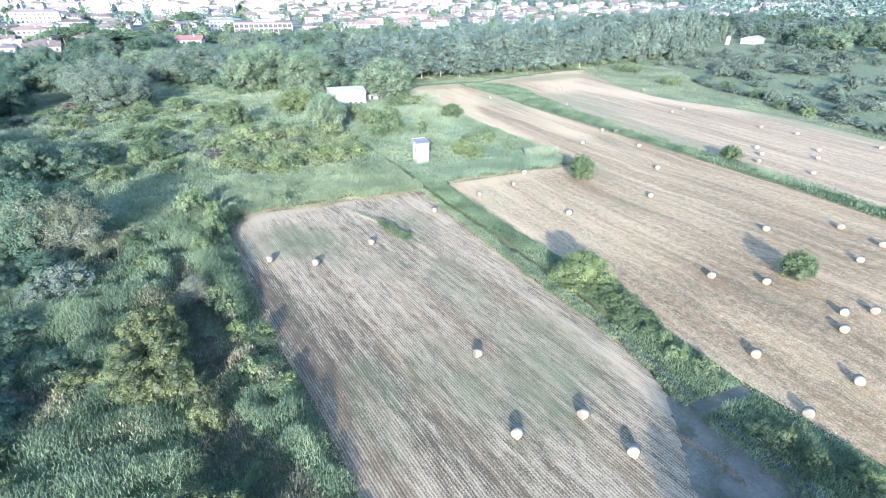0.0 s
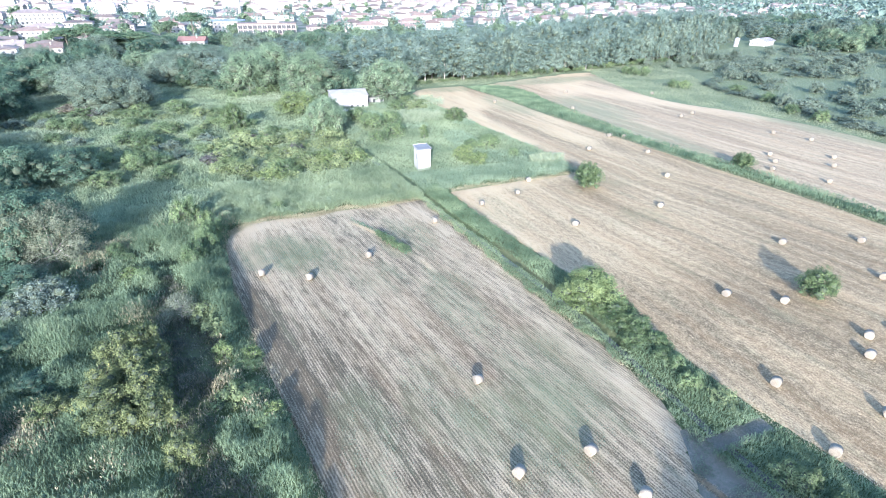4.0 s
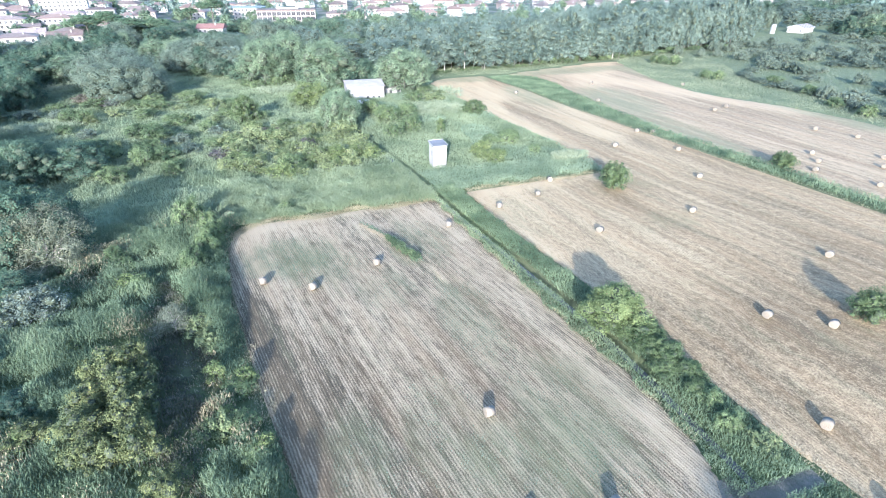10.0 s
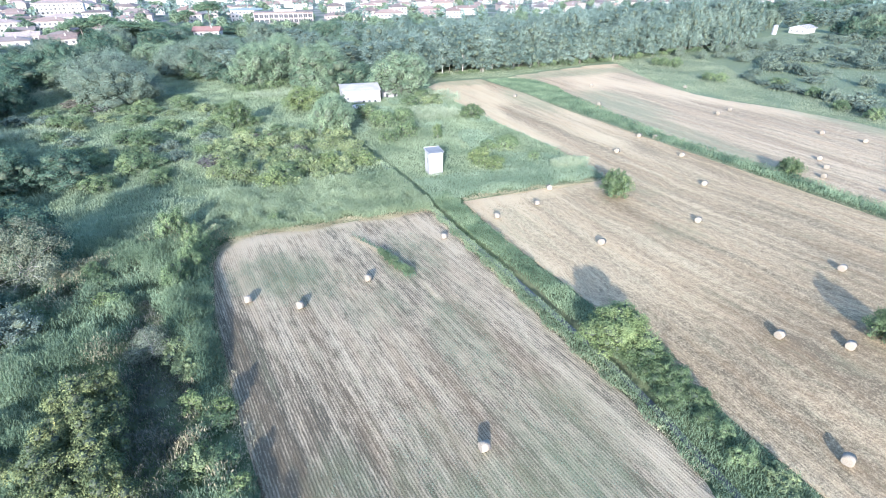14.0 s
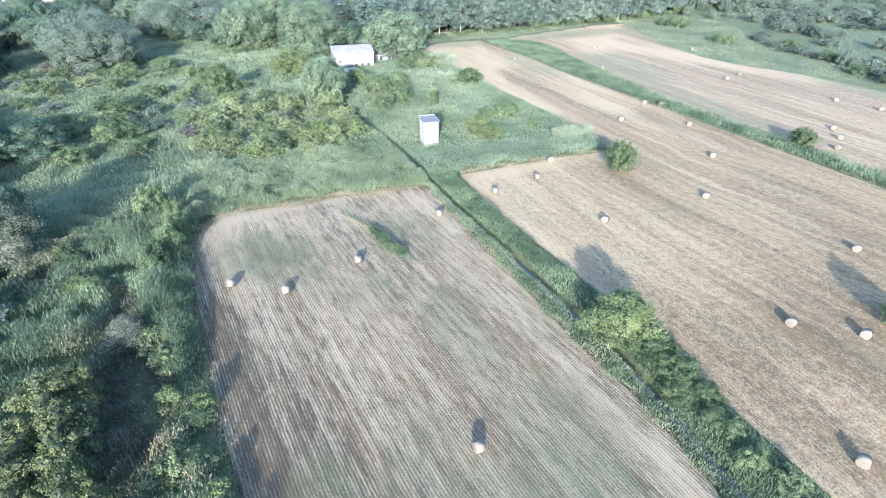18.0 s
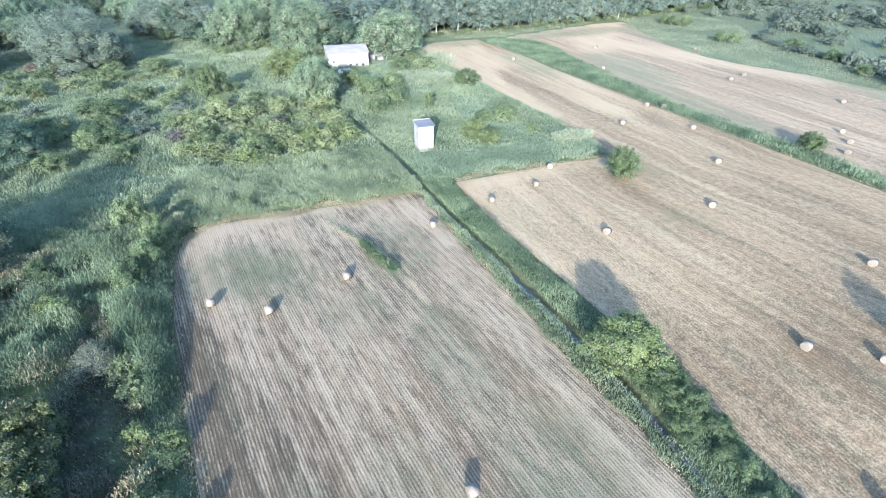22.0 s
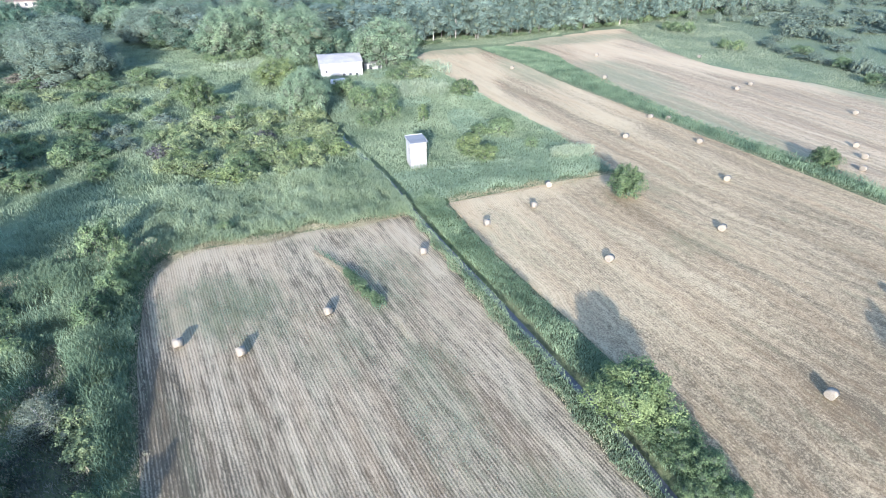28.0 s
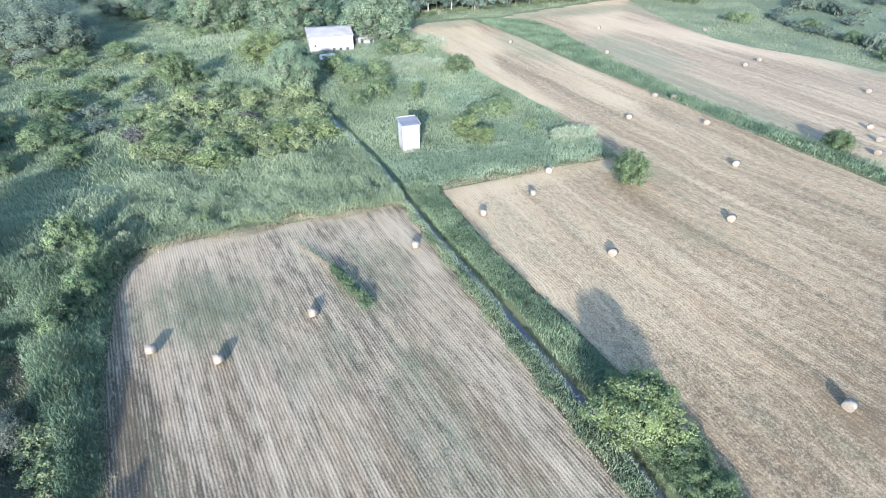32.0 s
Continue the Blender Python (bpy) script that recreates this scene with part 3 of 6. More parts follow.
def scatter(n, x0, x1, y0, y1, keep):
    """About n places in a rectangle where keep(x, y) gives a chance from 0 to 1."""
    x, y = rng.uniform(x0, x1, n), rng.uniform(y0, y1, n)
    ok = rng.uniform(0, 1, n) < keep(x, y)
    return np.stack([x[ok], y[ok]], 1)


def tube(verts, quads, p0, p1, r0, r1, sides=6):
    p0, p1 = Vector(p0), Vector(p1)
    ax = (p1 - p0).normalized()
    u = ax.orthogonal().normalized()
    v = ax.cross(u)
    k = len(verts)
    for p, r in ((p0, r0), (p1, r1)):
        for i in range(sides):
            a = 2 * math.pi * i / sides
            verts.append(tuple(p + r * (math.cos(a) * u + math.sin(a) * v)))
    for i in range(sides):
        j = (i + 1) % sides
        quads.append((k + i, k + j, k + sides + j, k + sides + i))


def ball(verts, quads, c, rad, r, segs=8, rings=5):
    """An uneven closed mass that fills the inside of a lobe, as quads (the poles are small rings)."""
    k = len(verts)
    for j in range(rings):
        a = math.pi * (0.06 + 0.88 * j / (rings - 1))
        for i in range(segs):
            t, q = 2 * math.pi * (i + 0.5 * (j % 2)) / segs, r.uniform(0.8, 1.12)
            verts.append((c[0] + rad[0] * q * math.sin(a) * math.cos(t), c[1] + rad[1] * q * math.sin(a) * math.sin(t), c[2] + rad[2] * q * math.cos(a)))
    for j in range(rings - 1):
        for i in range(segs):
            n = (i + 1) % segs
            quads.append((k + j * segs + i, k + j * segs + n, k + (j + 1) * segs + n, k + (j + 1) * segs + i))


def crown_leaves(lobes, n, size, seed, droop=0.0, core=0.74, tufts=11):
    """Leaf sprays on tufts that stand out of a set of round lobes (centre, radii), over a closed inner mass: folded diamonds that face mostly outwards."""
    r = np.random.default_rng(seed)
    c = np.array([l[0] for l in lobes], float)
    rad = np.array([l[1] for l in lobes], float)
    # tufts on the lobes, those buried in another lobe left out
    own = np.repeat(np.arange(len(lobes)), tufts)
    d = r.normal(size=(len(own), 3))
    d /= np.linalg.norm(d, axis=1)[:, None]
    d[:, 2] = np.where(d[:, 2] < -0.55, -d[:, 2], d[:, 2])
    tc = c[own] + d * rad[own] * r.uniform(0.55, 1.12, len(own))[:, None]
    tr = rad[own] * (0.46 * r.uniform(0.5, 1.4, len(own)))[:, None]
    buried = np.zeros(len(own), bool)
    for k in range(len(lobes)):
        buried |= (((tc - c[k]) / rad[k]) ** 2).sum(1) * (own != k) + 9.0 * (own == k) < 0.5
    tc, tr, d = tc[~buried], tr[~buried], d[~buried]
    share = tr[:, 0] * tr[:, 2]
    pick = r.choice(len(tc), n, p=share / share.sum())
    g = d[pick] * 0.55 + r.normal(size=(n, 3)) * 0.62
    g /= np.linalg.norm(g, axis=1)[:, None]
    # a third of the leaves lie between the tufts
    flat = r.uniform(size=n) < 0.36
    d0, own_l = r.normal(size=(n, 3)), r.choice(len(lobes), n, p=(rad[:, 0] * rad[:, 2]) / (rad[:, 0] * rad[:, 2]).sum())
    d0 /= np.linalg.norm(d0, axis=1)[:, None]
    d0[:, 2] = np.where(d0[:, 2] < -0.5, -d0[:, 2], d0[:, 2])
    p = tc[pick] + g * tr[pick] * np.where(r.uniform(size=n) < 0.14, r.uniform(1.0, 1.55, n), r.uniform(0.5, 1.15, n))[:, None]
    p[flat] = (c[own_l] + d0 * rad[own_l] * r.uniform(0.62, 1.0, n)[:, None])[flat]
    g[flat] = d0[flat]
    nrm = g * 0.38 + np.where(flat[:, None], d0, d[pick]) * 0.35 + r.normal(size=(n, 3)) * 0.36 + np.array([0, 0, 0.15])
    nrm /= np.linalg.norm(nrm, axis=1)[:, None]
    t = np.cross(nrm, r.normal(size=(n, 3)))
    t /= np.linalg.norm(t, axis=1)[:, None] + 1e-9
    t[:, 2] -= droop
    b = np.cross(nrm, t)
    s = size * r.uniform(0.55, 1.35, n)[:, None]
    verts = np.stack([p - t * s * 0.5, p + b * s * 0.33 - nrm * s * 0.12, p + t * s * 0.5, p - b * s * 0.33 - nrm * s * 0.12], 1).reshape(-1, 3)
    k = np.arange(n) * 4
    quads = np.stack([k, k + 1, k + 2, k + 3], 1)
    # closed fill behind the leaves, coloured dark so that gaps read as shade
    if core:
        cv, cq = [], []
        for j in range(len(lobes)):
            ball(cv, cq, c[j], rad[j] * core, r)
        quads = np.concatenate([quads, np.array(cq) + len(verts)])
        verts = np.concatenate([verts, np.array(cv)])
    return verts, quads


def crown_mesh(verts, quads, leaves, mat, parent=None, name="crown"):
    """The crown as one mesh: the first quads are leaves, the rest a dark fill painted as shade."""
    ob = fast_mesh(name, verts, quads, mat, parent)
    ob.data.materials.append(M_CROWN_SHADE)
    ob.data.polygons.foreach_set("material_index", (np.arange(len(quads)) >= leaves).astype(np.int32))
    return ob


def lobes_round(r, height, width, base, count, spread=0.55):
    """Lobes of uneven size for a rounded crown from base height to the top, a few of them standing out of it."""
    out = [((0, 0, (base + height) / 2), (width * 0.3, width * 0.3, (height - base) * 0.36))]
    for k in range(int(count * 1.5)):
        f = (k + r.uniform(0.0, 1.0)) / (count * 1.5)
        a = k * 2.4 + r.uniform(-0.5, 0.5)
        s = width * (0.09 + 0.15 * r.uniform() ** 1.4)
        z = base + s * 0.6 + (height - base - s * 1.4) * f
        reach = width * 0.62 * spread * math.sqrt(max(0.06, 1 - abs(2 * f - 0.75) ** 2.2 * 0.62)) * (r.uniform(0.25, 1.0) if k % 4 == 0 else r.uniform(0.8, 1.12))
        out.append(((math.cos(a) * reach, math.sin(a) * reach, z), (s * r.uniform(0.8, 1.25), s * r.uniform(0.8, 1.25), s * r.uniform(0.7, 1.05))))
    return out


def woody(parent, lobes, height, radius, fork, mat, seed, lean=0.0, limbs=7):
    """A tapered trunk with limbs that reach into the lobes."""
    r = np.random.default_rng(seed)
    verts, quads = [], []
    pts = [(0, 0, -0.3), (lean * 0.3, r.uniform(-0.1, 0.1), fork * 0.5), (lean * 0.7, r.uniform(-0.15, 0.15), fork), (lean, 0, height * 0.82)]
    rr = [radius * 1.15, radius * 0.9, radius * 0.72, radius * 0.15]
    for k in range(3):
        tube(verts, quads, pts[k], pts[k + 1], rr[k], rr[k + 1], 7)
    for k in range(min(limbs, len(lobes) - 1)):
        c = Vector(lobes[k + 1][0])
        f = min(0.95, max(0.15, (c.z * 0.55) / height))
        z = max(fork * 0.6, min(c.z - 0.3, fork + (c.z - fork) * 0.3))
        p = Vector((lean * z / height, 0, z))
        m = p.lerp(c, 0.55) + Vector((0, 0, 0.12 * (c - p).length))
        tube(verts, quads, p, m, radius * 0.38, radius * 0.22, 5)
        tube(verts, quads, m, c, radius * 0.22, radius * 0.06, 5)
    return fast_mesh("trunk", verts, quads, mat, parent)


KINDS = {
    # kind: height, crown width, crown base, lobes, leaves, leaf size, leaf, bark, trunk radius, spread
    "poplar_tree": (25, 11, 0.9, 26, 9500, 0.55, M_LEAF_POPLAR, M_BARK, 0.28, 0.66),
    "slim_poplar_tree": (26, 8.5, 0.9, 24, 8000, 0.52, M_LEAF_POPLAR, M_BARK, 0.24, 0.6),
    "bare_poplar_tree": (25, 8.5, 4.6, 18, 6500, 0.52, M_LEAF_POPLAR, M_BARK_PALE, 0.22, 0.62),
    "broadleaf_tree": (17, 17, 0.5, 34, 22000, 0.42, M_LEAF, M_BARK, 0.4, 0.78),
    "willow_tree": (15, 21, 0.2, 44, 32000, 0.36, M_LEAF_WILLOW, M_BARK, 0.45, 0.8),
    "thicket_tree": (11, 10.5, 0.3, 26, 17000, 0.28, M_LEAF_DARK, M_BARK, 0.25, 0.76),
    "small_tree": (8, 8, 0.3, 26, 20000, 0.24, M_LEAF_LIME, M_BARK, 0.18, 0.78),
    "field_bush": (6, 6.4, 0.1, 18, 12000, 0.22, M_LEAF_FIELD, M_BARK, 0.14, 0.72),
    "green_shrub": (4.2, 5.6, 0.05, 11, 4200, 0.24, M_LEAF_SHRUB, M_BARK, 0.1, 0.7),
    "bramble_bush": (3.0, 4.2, 0.05, 10, 2000, 0.25, M_LEAF_OLIVE, M_BARK, 0.07, 0.74),
    "yellow_bush": (5.2, 5.4, 0.1, 14, 5200, 0.21, M_LEAF_YELLOW, M_BARK, 0.12, 0.74),
    "lime_shrub": (3.0, 2.8, 0.1, 8, 1600, 0.19, M_LEAF_LIME, M_BARK, 0.07, 0.66),
    "silver_bush": (6.5, 7.5, 0.1, 14, 5200, 0.24, M_LEAF_SILVER, M_BARK_GREY, 0.16, 0.72),
    "withered_tree": (11.5, 10.5, 0.6, 26, 24000, 0.2, M_LEAF_GREY, M_BARK_GREY, 0.24, 0.74),
    "withered_shrub": (6, 5.2, 0.3, 16, 6500, 0.17, M_LEAF_GREY, M_BARK_GREY, 0.13, 0.7),
    "rusty_bush": (3.4, 4.6, 0.1, 8, 1600, 0.25, M_LEAF_RUST, M_BARK, 0.08, 0.7),
    "purple_bush": (3.2, 4.4, 0.1, 8, 1600, 0.25, M_LEAF_PURPLE, M_BARK, 0.08, 0.7),
    "umbrella_pine": (16, 17, 9.5, 14, 9000, 0.42, M_LEAF_PINE, M_BARK, 0.4, 0.7),
    "town_tree": (9, 8, 1.0, 9, 900, 0.9, M_LEAF, M_BARK, 0.22, 0.64),
    "marsh_shrub": (3.4, 5.0, 0.05, 12, 1500, 0.32, M_LEAF_MARSH, M_BARK, 0.08, 0.76),
}
LABELS = {
    "poplar_tree": ("tall grey-green poplar with a pale bare trunk", "tree"),
    "slim_poplar_tree": ("slender tall poplar with a pale trunk in a dense row", "tree"),
    "bare_poplar_tree": ("tall poplar with a bare whitish trunk at the field edge", "tree"),
    "broadleaf_tree": ("large round-crowned broadleaf tree at the meadow's edge", "tree"),
    "willow_tree": ("wide silvery-green willow with a billowing crown", "tree"),
    "thicket_tree": ("dark green tree of a dense wild thicket", "tree"),
    "small_tree": ("bright yellow-green small tree beside the ditch", "tree"),
    "field_bush": ("dense round green bush standing in stubble", "bush"),
    "green_shrub": ("leafy green shrub among tall grass", "shrub"),
    "bramble_bush": ("low yellowish-green bramble bush in a thicket", "bush"),
    "yellow_bush": ("yellowing bush rising above the reeds", "bush"),
    "lime_shrub": ("small lime-green shrub among reeds", "shrub"),
    "silver_bush": ("pale silver-leaved bush in the reed bed", "bush"),
    "withered_tree": ("large half-withered grey tree with bare twigs", "tree"),
    "withered_shrub": ("half-withered grey shrub with bare twigs", "shrub"),
    "rusty_bush": ("low bush with rusty brown flower heads", "bush"),
    "purple_bush": ("low dark purplish bush in the bramble thicket", "bush"),
    "umbrella_pine": ("umbrella pine with a flat wide crown", "tree"),
    "town_tree": ("green garden tree between houses", "tree"),
    "marsh_shrub": ("dark low shrub on the overgrown plain", "shrub"),
}
PROTO = {}


def make_plant(kind, variant):
    h, w, base, count, leaves, size, leaf, bark, radius, spread = KINDS[kind]
    seed = sum(map(ord, kind)) * 7 + variant * 101
    r = np.random.default_rng(seed)
    thing = new(kind)
    lobes = lobes_round(r, h, w, base, count, spread)
    if kind == "umbrella_pine":
        lobes = [((0, 0, 12.6), (5.5, 5.5, 2.4))] + [((5.4 * math.cos(a), 5.4 * math.sin(a), 11.6 + r.uniform(-0.5, 0.6)), (2.8, 2.8, 1.7)) for a in np.linspace(0, 5.8, count)]
        lobes += [((2.8 * math.cos(a), 2.8 * math.sin(a), 14.0 + r.uniform(-0.3, 0.4)), (2.6, 2.6, 1.5)) for a in np.linspace(0.3, 5.5, 7)]
    if "poplar" in kind:
        lobes = [((0, 0, h * 0.6), (w * 0.2, w * 0.2, h * 0.3))]
        for k in range(count):
            f = (k + 0.5) / count
            a, s = k * 2.4 + r.uniform(-0.4, 0.4), w * r.uniform(0.14, 0.24)
            reach = w * 0.5 * spread * (0.55 + 0.6 * math.sin(2.6 * f + 0.3)) * r.uniform(0.75, 1.15)
            lobes.append(((math.cos(a) * reach, math.sin(a) * reach, base + (h - base) * (0.1 + 0.82 * f)), (s, s, s * 1.35)))
    woody(thing, lobes, h, radius, max(base, h * 0.2), bark, seed, limbs=24 if "withered" in kind else (11 if "poplar" in kind else 7))
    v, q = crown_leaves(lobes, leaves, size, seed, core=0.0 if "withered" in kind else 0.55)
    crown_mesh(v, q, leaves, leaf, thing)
    return tagged(thing, *LABELS[kind])


def plant(kind, x, y, h=None, w=None, turn=None, variants=2, group="", label=""):
    """Sets a plant of that kind at a place, grown to the height and crown width given."""
    kh, kw = KINDS[kind][:2]
    sz = (h or kh) / kh
    sx = (w or kw * sz) / kw
    v = int(rng.integers(variants))
    turn = rng.uniform(0, 6.28) if turn is None else turn
    m = Matrix.LocRotScale((x, y, -0.1), Euler((0, 0, turn)), (sx, sx, sz))
    if (kind, v) not in PROTO:
        PROTO[kind, v] = ob = make_plant(kind, v)
    else:
        ob = copy_thing(PROTO[kind, v], m)
    ob.matrix_basis = m
    if "group" in ob:
        del ob["group"]
    return tagged(ob, label or LABELS[kind][0], group=group)


# ---- round bales ----
M_BALE, M_NET = None, None


def bale_materials():
    global M_BALE, M_NET
    M_BALE, nt, b = base_material("straw", 0.95)
    n = noise_tex(nt, 9.0, 5.0, place_of(nt), 0.8)
    info = nt.nodes.new("ShaderNodeObjectInfo")
    c = ramp(nt, n, [(0.3, (0.15, 0.125, 0.092)), (0.65, (0.27, 0.238, 0.185))])
    nt.links.new(mix(nt, math_node(nt, "MULTIPLY", info.outputs["Random"], 0.3), c, (0.3, 0.255, 0.2)), b.inputs["Base Color"])
    bump(nt, b, n, 0.8, 0.05)
    M_NET, nt, b = base_material("netted_straw", 0.8)
    n = noise_tex(nt, 7.0, 4.0, place_of(nt), 0.7)
    c = ramp(nt, n, [(0.3, (0.2, 0.175, 0.13)), (0.7, (0.31, 0.278, 0.215))])
    nt.links.new(c, b.inputs["Base Color"])
    bump(nt, b, n, 0.6, 0.03)


def make_bale():
    """A round bale on its side, its axis along x: straw core with coiled end faces, and the net wrap round it."""
    thing = new("round_bale")
    r, half, n = 0.56, 0.5, 32
    for name, mat in (("straw_core", M_BALE), ("net_wrap", M_NET)):
        verts, quads = [], []
        if name == "net_wrap":
            rings = [(-half - 0.012, r - 0.1), (-half - 0.004, r - 0.03), (-half + 0.05, r + 0.012)]
            rings += [(-half + 0.05 + 0.1 * k, r + (0.018 if k % 2 else 0.004)) for k in range(1, 11)]
            rings += [(half - 0.05, r + 0.012), (half + 0.004, r - 0.03), (half + 0.012, r - 0.1)]
        else:
            rings = [(-half - 0.05 + 0.05 * (k % 2) - 0.02 * (k < 3), 0.02 + k * 0.071) for k in range(9)] + [(half + 0.05 - 0.05 * (k % 2), 0.02 + k * 0.071) for k in range(8, -1, -1)]
        for x, q in rings:
            for i in range(n):
                a = 2 * math.pi * i / n
                s = q * (1 + 0.018 * math.sin(3 * a + 1) + 0.012 * math.sin(7 * a))
                verts.append((x, s * math.cos(a), max(0.02, r - 0.03 + s * math.sin(a) * (0.97 if math.sin(a) < 0 else 0.98))))
        for j in range(len(rings) - 1):
            for i in range(n):
                k = (i + 1) % n
                quads.append((j * n + i, j * n + k, (j + 1) * n + k, (j + 1) * n + i))
        ob = fast_mesh(name, verts, quads, mat, thing)
        ob.data.polygons.foreach_set("use_smooth", [True] * len(ob.data.polygons))
    tagged(thing.children[0], "coiled straw end faces")
    return tagged(thing, "round straw bale wrapped in pale net on stubble", "bale", "round bales on the fields")


BALES_1 = [(0.0, 0.0, 4), (7.6, -4.2, 14), (19.0, 0.0, 8), (35.9, 9.9, -6), (24.3, -37.1, 2), (22.6, -51.0, 28), (31.3, -51.4, 12), (33.2, -57.8, 34)]
BALES_2 = [(49.4, 14.9, -8), (60.5, 18.1, -14), (67.5, 25.0, 78), (63.6, -1.8, 20), (88.1, -0.2, 26), (71.5, -33.3, 14), (60.2, -51.1, 24), (97.8, -23.3, 16), (78.8, -38.2, 22), (113.7, -28.4, 10), (102.4, -39.1, 18), (82.1, -49.0, 30)]
BALES_2B = [(87.1, -50.6, 12), (77.6, -51.9, 20), (68.1, -59.7, 40), (56.5, -61.1, 24), (104.6, 15.3, 30), (114.6, 34.0, 18), (119.0, 50.6, 5), (115.2, 53.2, 12), (99.5, 42.8, 22), (102.5, 114.4, 10), (113.2, -36.7, 15)]
BALES_3 = [(172.7, 37.2, 12), (176.9, 26.6, 20), (148.8, 19.8, 32), (143.9, 14.1, 14), (136.8, 9.5, 8), (164.6, 10.9, 21), (156.5, 5.5, 16), (142.1, -2.9, 26), (160.1, 66.9, 18), (168.4, 69.6, 4), (181.5, 107.0, 10), (144.0, 122.5, 15), (186.3, 5.6, 22), (127.4, 92.5, 12)]


def build_bales():
    bale_materials()
    first = None
    for x, y, turn in BALES_1 + BALES_2 + BALES_2B + BALES_3:
        m = pose(x, y, 0.03, 0, 0, turn)
        if first is None:
            first = make_bale()
            first.matrix_basis = m
        else:
            copy_thing(first, m)

# ---- buildings ----
M_PLASTER = wall_material("white_plaster", (0.42, 0.405, 0.38), (0.31, 0.295, 0.27))
M_PLASTER_AGED = wall_material("aged_whitewash", (0.345, 0.335, 0.32), (0.25, 0.24, 0.225))
M_SLATE = wall_material("weathered_slab", (0.19, 0.195, 0.205), (0.11, 0.115, 0.12), 0.85)
M_SHEET_AGED = wall_material("weathered_sheet", (0.33, 0.312, 0.288), (0.25, 0.235, 0.215), 0.9)
M_PLASTER_CREAM = wall_material("cream_plaster", (0.39, 0.35, 0.3), (0.29, 0.26, 0.215))
M_PLASTER_PINK = wall_material("pink_plaster", (0.38, 0.31, 0.275), (0.28, 0.23, 0.2))
M_OFFICE = wall_material("dusky_pink_plaster", (0.25, 0.185, 0.175), (0.19, 0.14, 0.13))
M_METAL = wall_material("pale_sheet_metal", (0.42, 0.425, 0.44), (0.32, 0.32, 0.325), 0.5)
M_CONCRETE = wall_material("grey_concrete", (0.36,0.36,0.355), (0.25,0.25,0.245))
M_TILE = roof_material("terracotta_tiles", (0.135, 0.1, 0.085), (0.24, 0.185, 0.16))
M_TILE_FADED = roof_material("faded_tiles", (0.17, 0.14, 0.125), (0.33, 0.28, 0.255))
M_TILE_BROWN = roof_material("brown_tiles", (0.1, 0.082, 0.073), (0.19, 0.16, 0.147))
M_TILE_RED = roof_material("red_tiles", (0.14, 0.075, 0.063), (0.21, 0.125, 0.107))
M_SLAB = roof_material("felted_roof", (0.2, 0.21, 0.23), (0.32, 0.33, 0.35))
M_DARK = wall_material("shaded_opening", (0.05, 0.055, 0.06), (0.03, 0.03, 0.035), 0.3)
M_SHUTTER = wall_material("shutter_paint", (0.2, 0.19, 0.17), (0.14, 0.13, 0.12), 0.6)
M_FRAME = wall_material("window_frame_paint", (0.45,0.45,0.44), (0.36,0.36,0.35), 0.5)
M_BLUE = wall_material("blue_sheet", (0.2, 0.24, 0.3), (0.15, 0.18, 0.23), 0.5)
M_RED = wall_material("red_paint", (0.6, 0.03, 0.05), (0.45, 0.02, 0.03), 0.5)
WINDOW = {}


def window_part(parent, x, y, z, turn, w=1.0, h=1.3):
    """A window: a proud frame with a dark pane behind it, on the wall plane through (x, y)."""
    if (w, h) not in WINDOW:
        v, q = [], []
        for x0, x1, z0, z1 in ((-w / 2 - 0.08, w / 2 + 0.08, -h / 2 - 0.1, -h / 2), (-w / 2 - 0.08, w / 2 + 0.08, h / 2, h / 2 + 0.08), (-w / 2 - 0.08, -w / 2, -h / 2, h / 2), (w / 2, w / 2 + 0.08, -h / 2, h / 2), (-0.03, 0.03, -h / 2, h / 2)):
            k = len(v)
            v += [(a, b, c) for b in (-0.06, 0.02) for a, c in ((x0, z0), (x1, z0), (x1, z1), (x0, z1))]
            q += [(k, k + 1, k + 2, k + 3), (k, k + 4, k + 5, k + 1), (k + 1, k + 5, k + 6, k + 2), (k + 2, k + 6, k + 7, k + 3), (k + 3, k + 7, k + 4, k)]
        k = len(v)
        v += [(-w / 2, -0.02, -h / 2), (w / 2, -0.02, -h / 2), (w / 2, -0.02, h / 2), (-w / 2, -0.02, h / 2)]
        me = bpy.data.meshes.new("window")
        me.from_pydata(v, [], q + [(k, k + 1, k + 2, k + 3)])
        me.materials.append(M_FRAME), me.materials.append(M_DARK)
        me.polygons[len(q)].material_index = 1
        WINDOW[w, h] = me
    a = new("window", WINDOW[w, h])
    a.parent, a.matrix_basis = parent, pose(x, y, z, 0, 0, turn)
    return a


def roof_mesh(w, d, h, rise, over, hip, thick=0.22):
    """A pitched roof with overhang and thickness: hipped, or gabled with its ridge along x."""
    x, y = w / 2 + over, d / 2 + over
    r = max(0.3, x - y * 0.95) if hip else x
    v = [(-x, -y, h), (x, -y, h), (x, y, h), (-x, y, h), (-r, 0, h + rise), (r, 0, h + rise)]
    v += [(a if hip else a * 0.985, b, c - thick) for a, b, c in v]
    f = [(0, 1, 5, 4), (2, 3, 4, 5), (1, 2, 5), (3, 0, 4), (6, 10, 11, 7), (8, 11, 10, 9), (7, 11, 8), (9, 10, 6), (0, 6, 7, 1), (1, 7, 8, 2), (2, 8, 9, 3), (3, 9, 6, 0)]
    return v, f


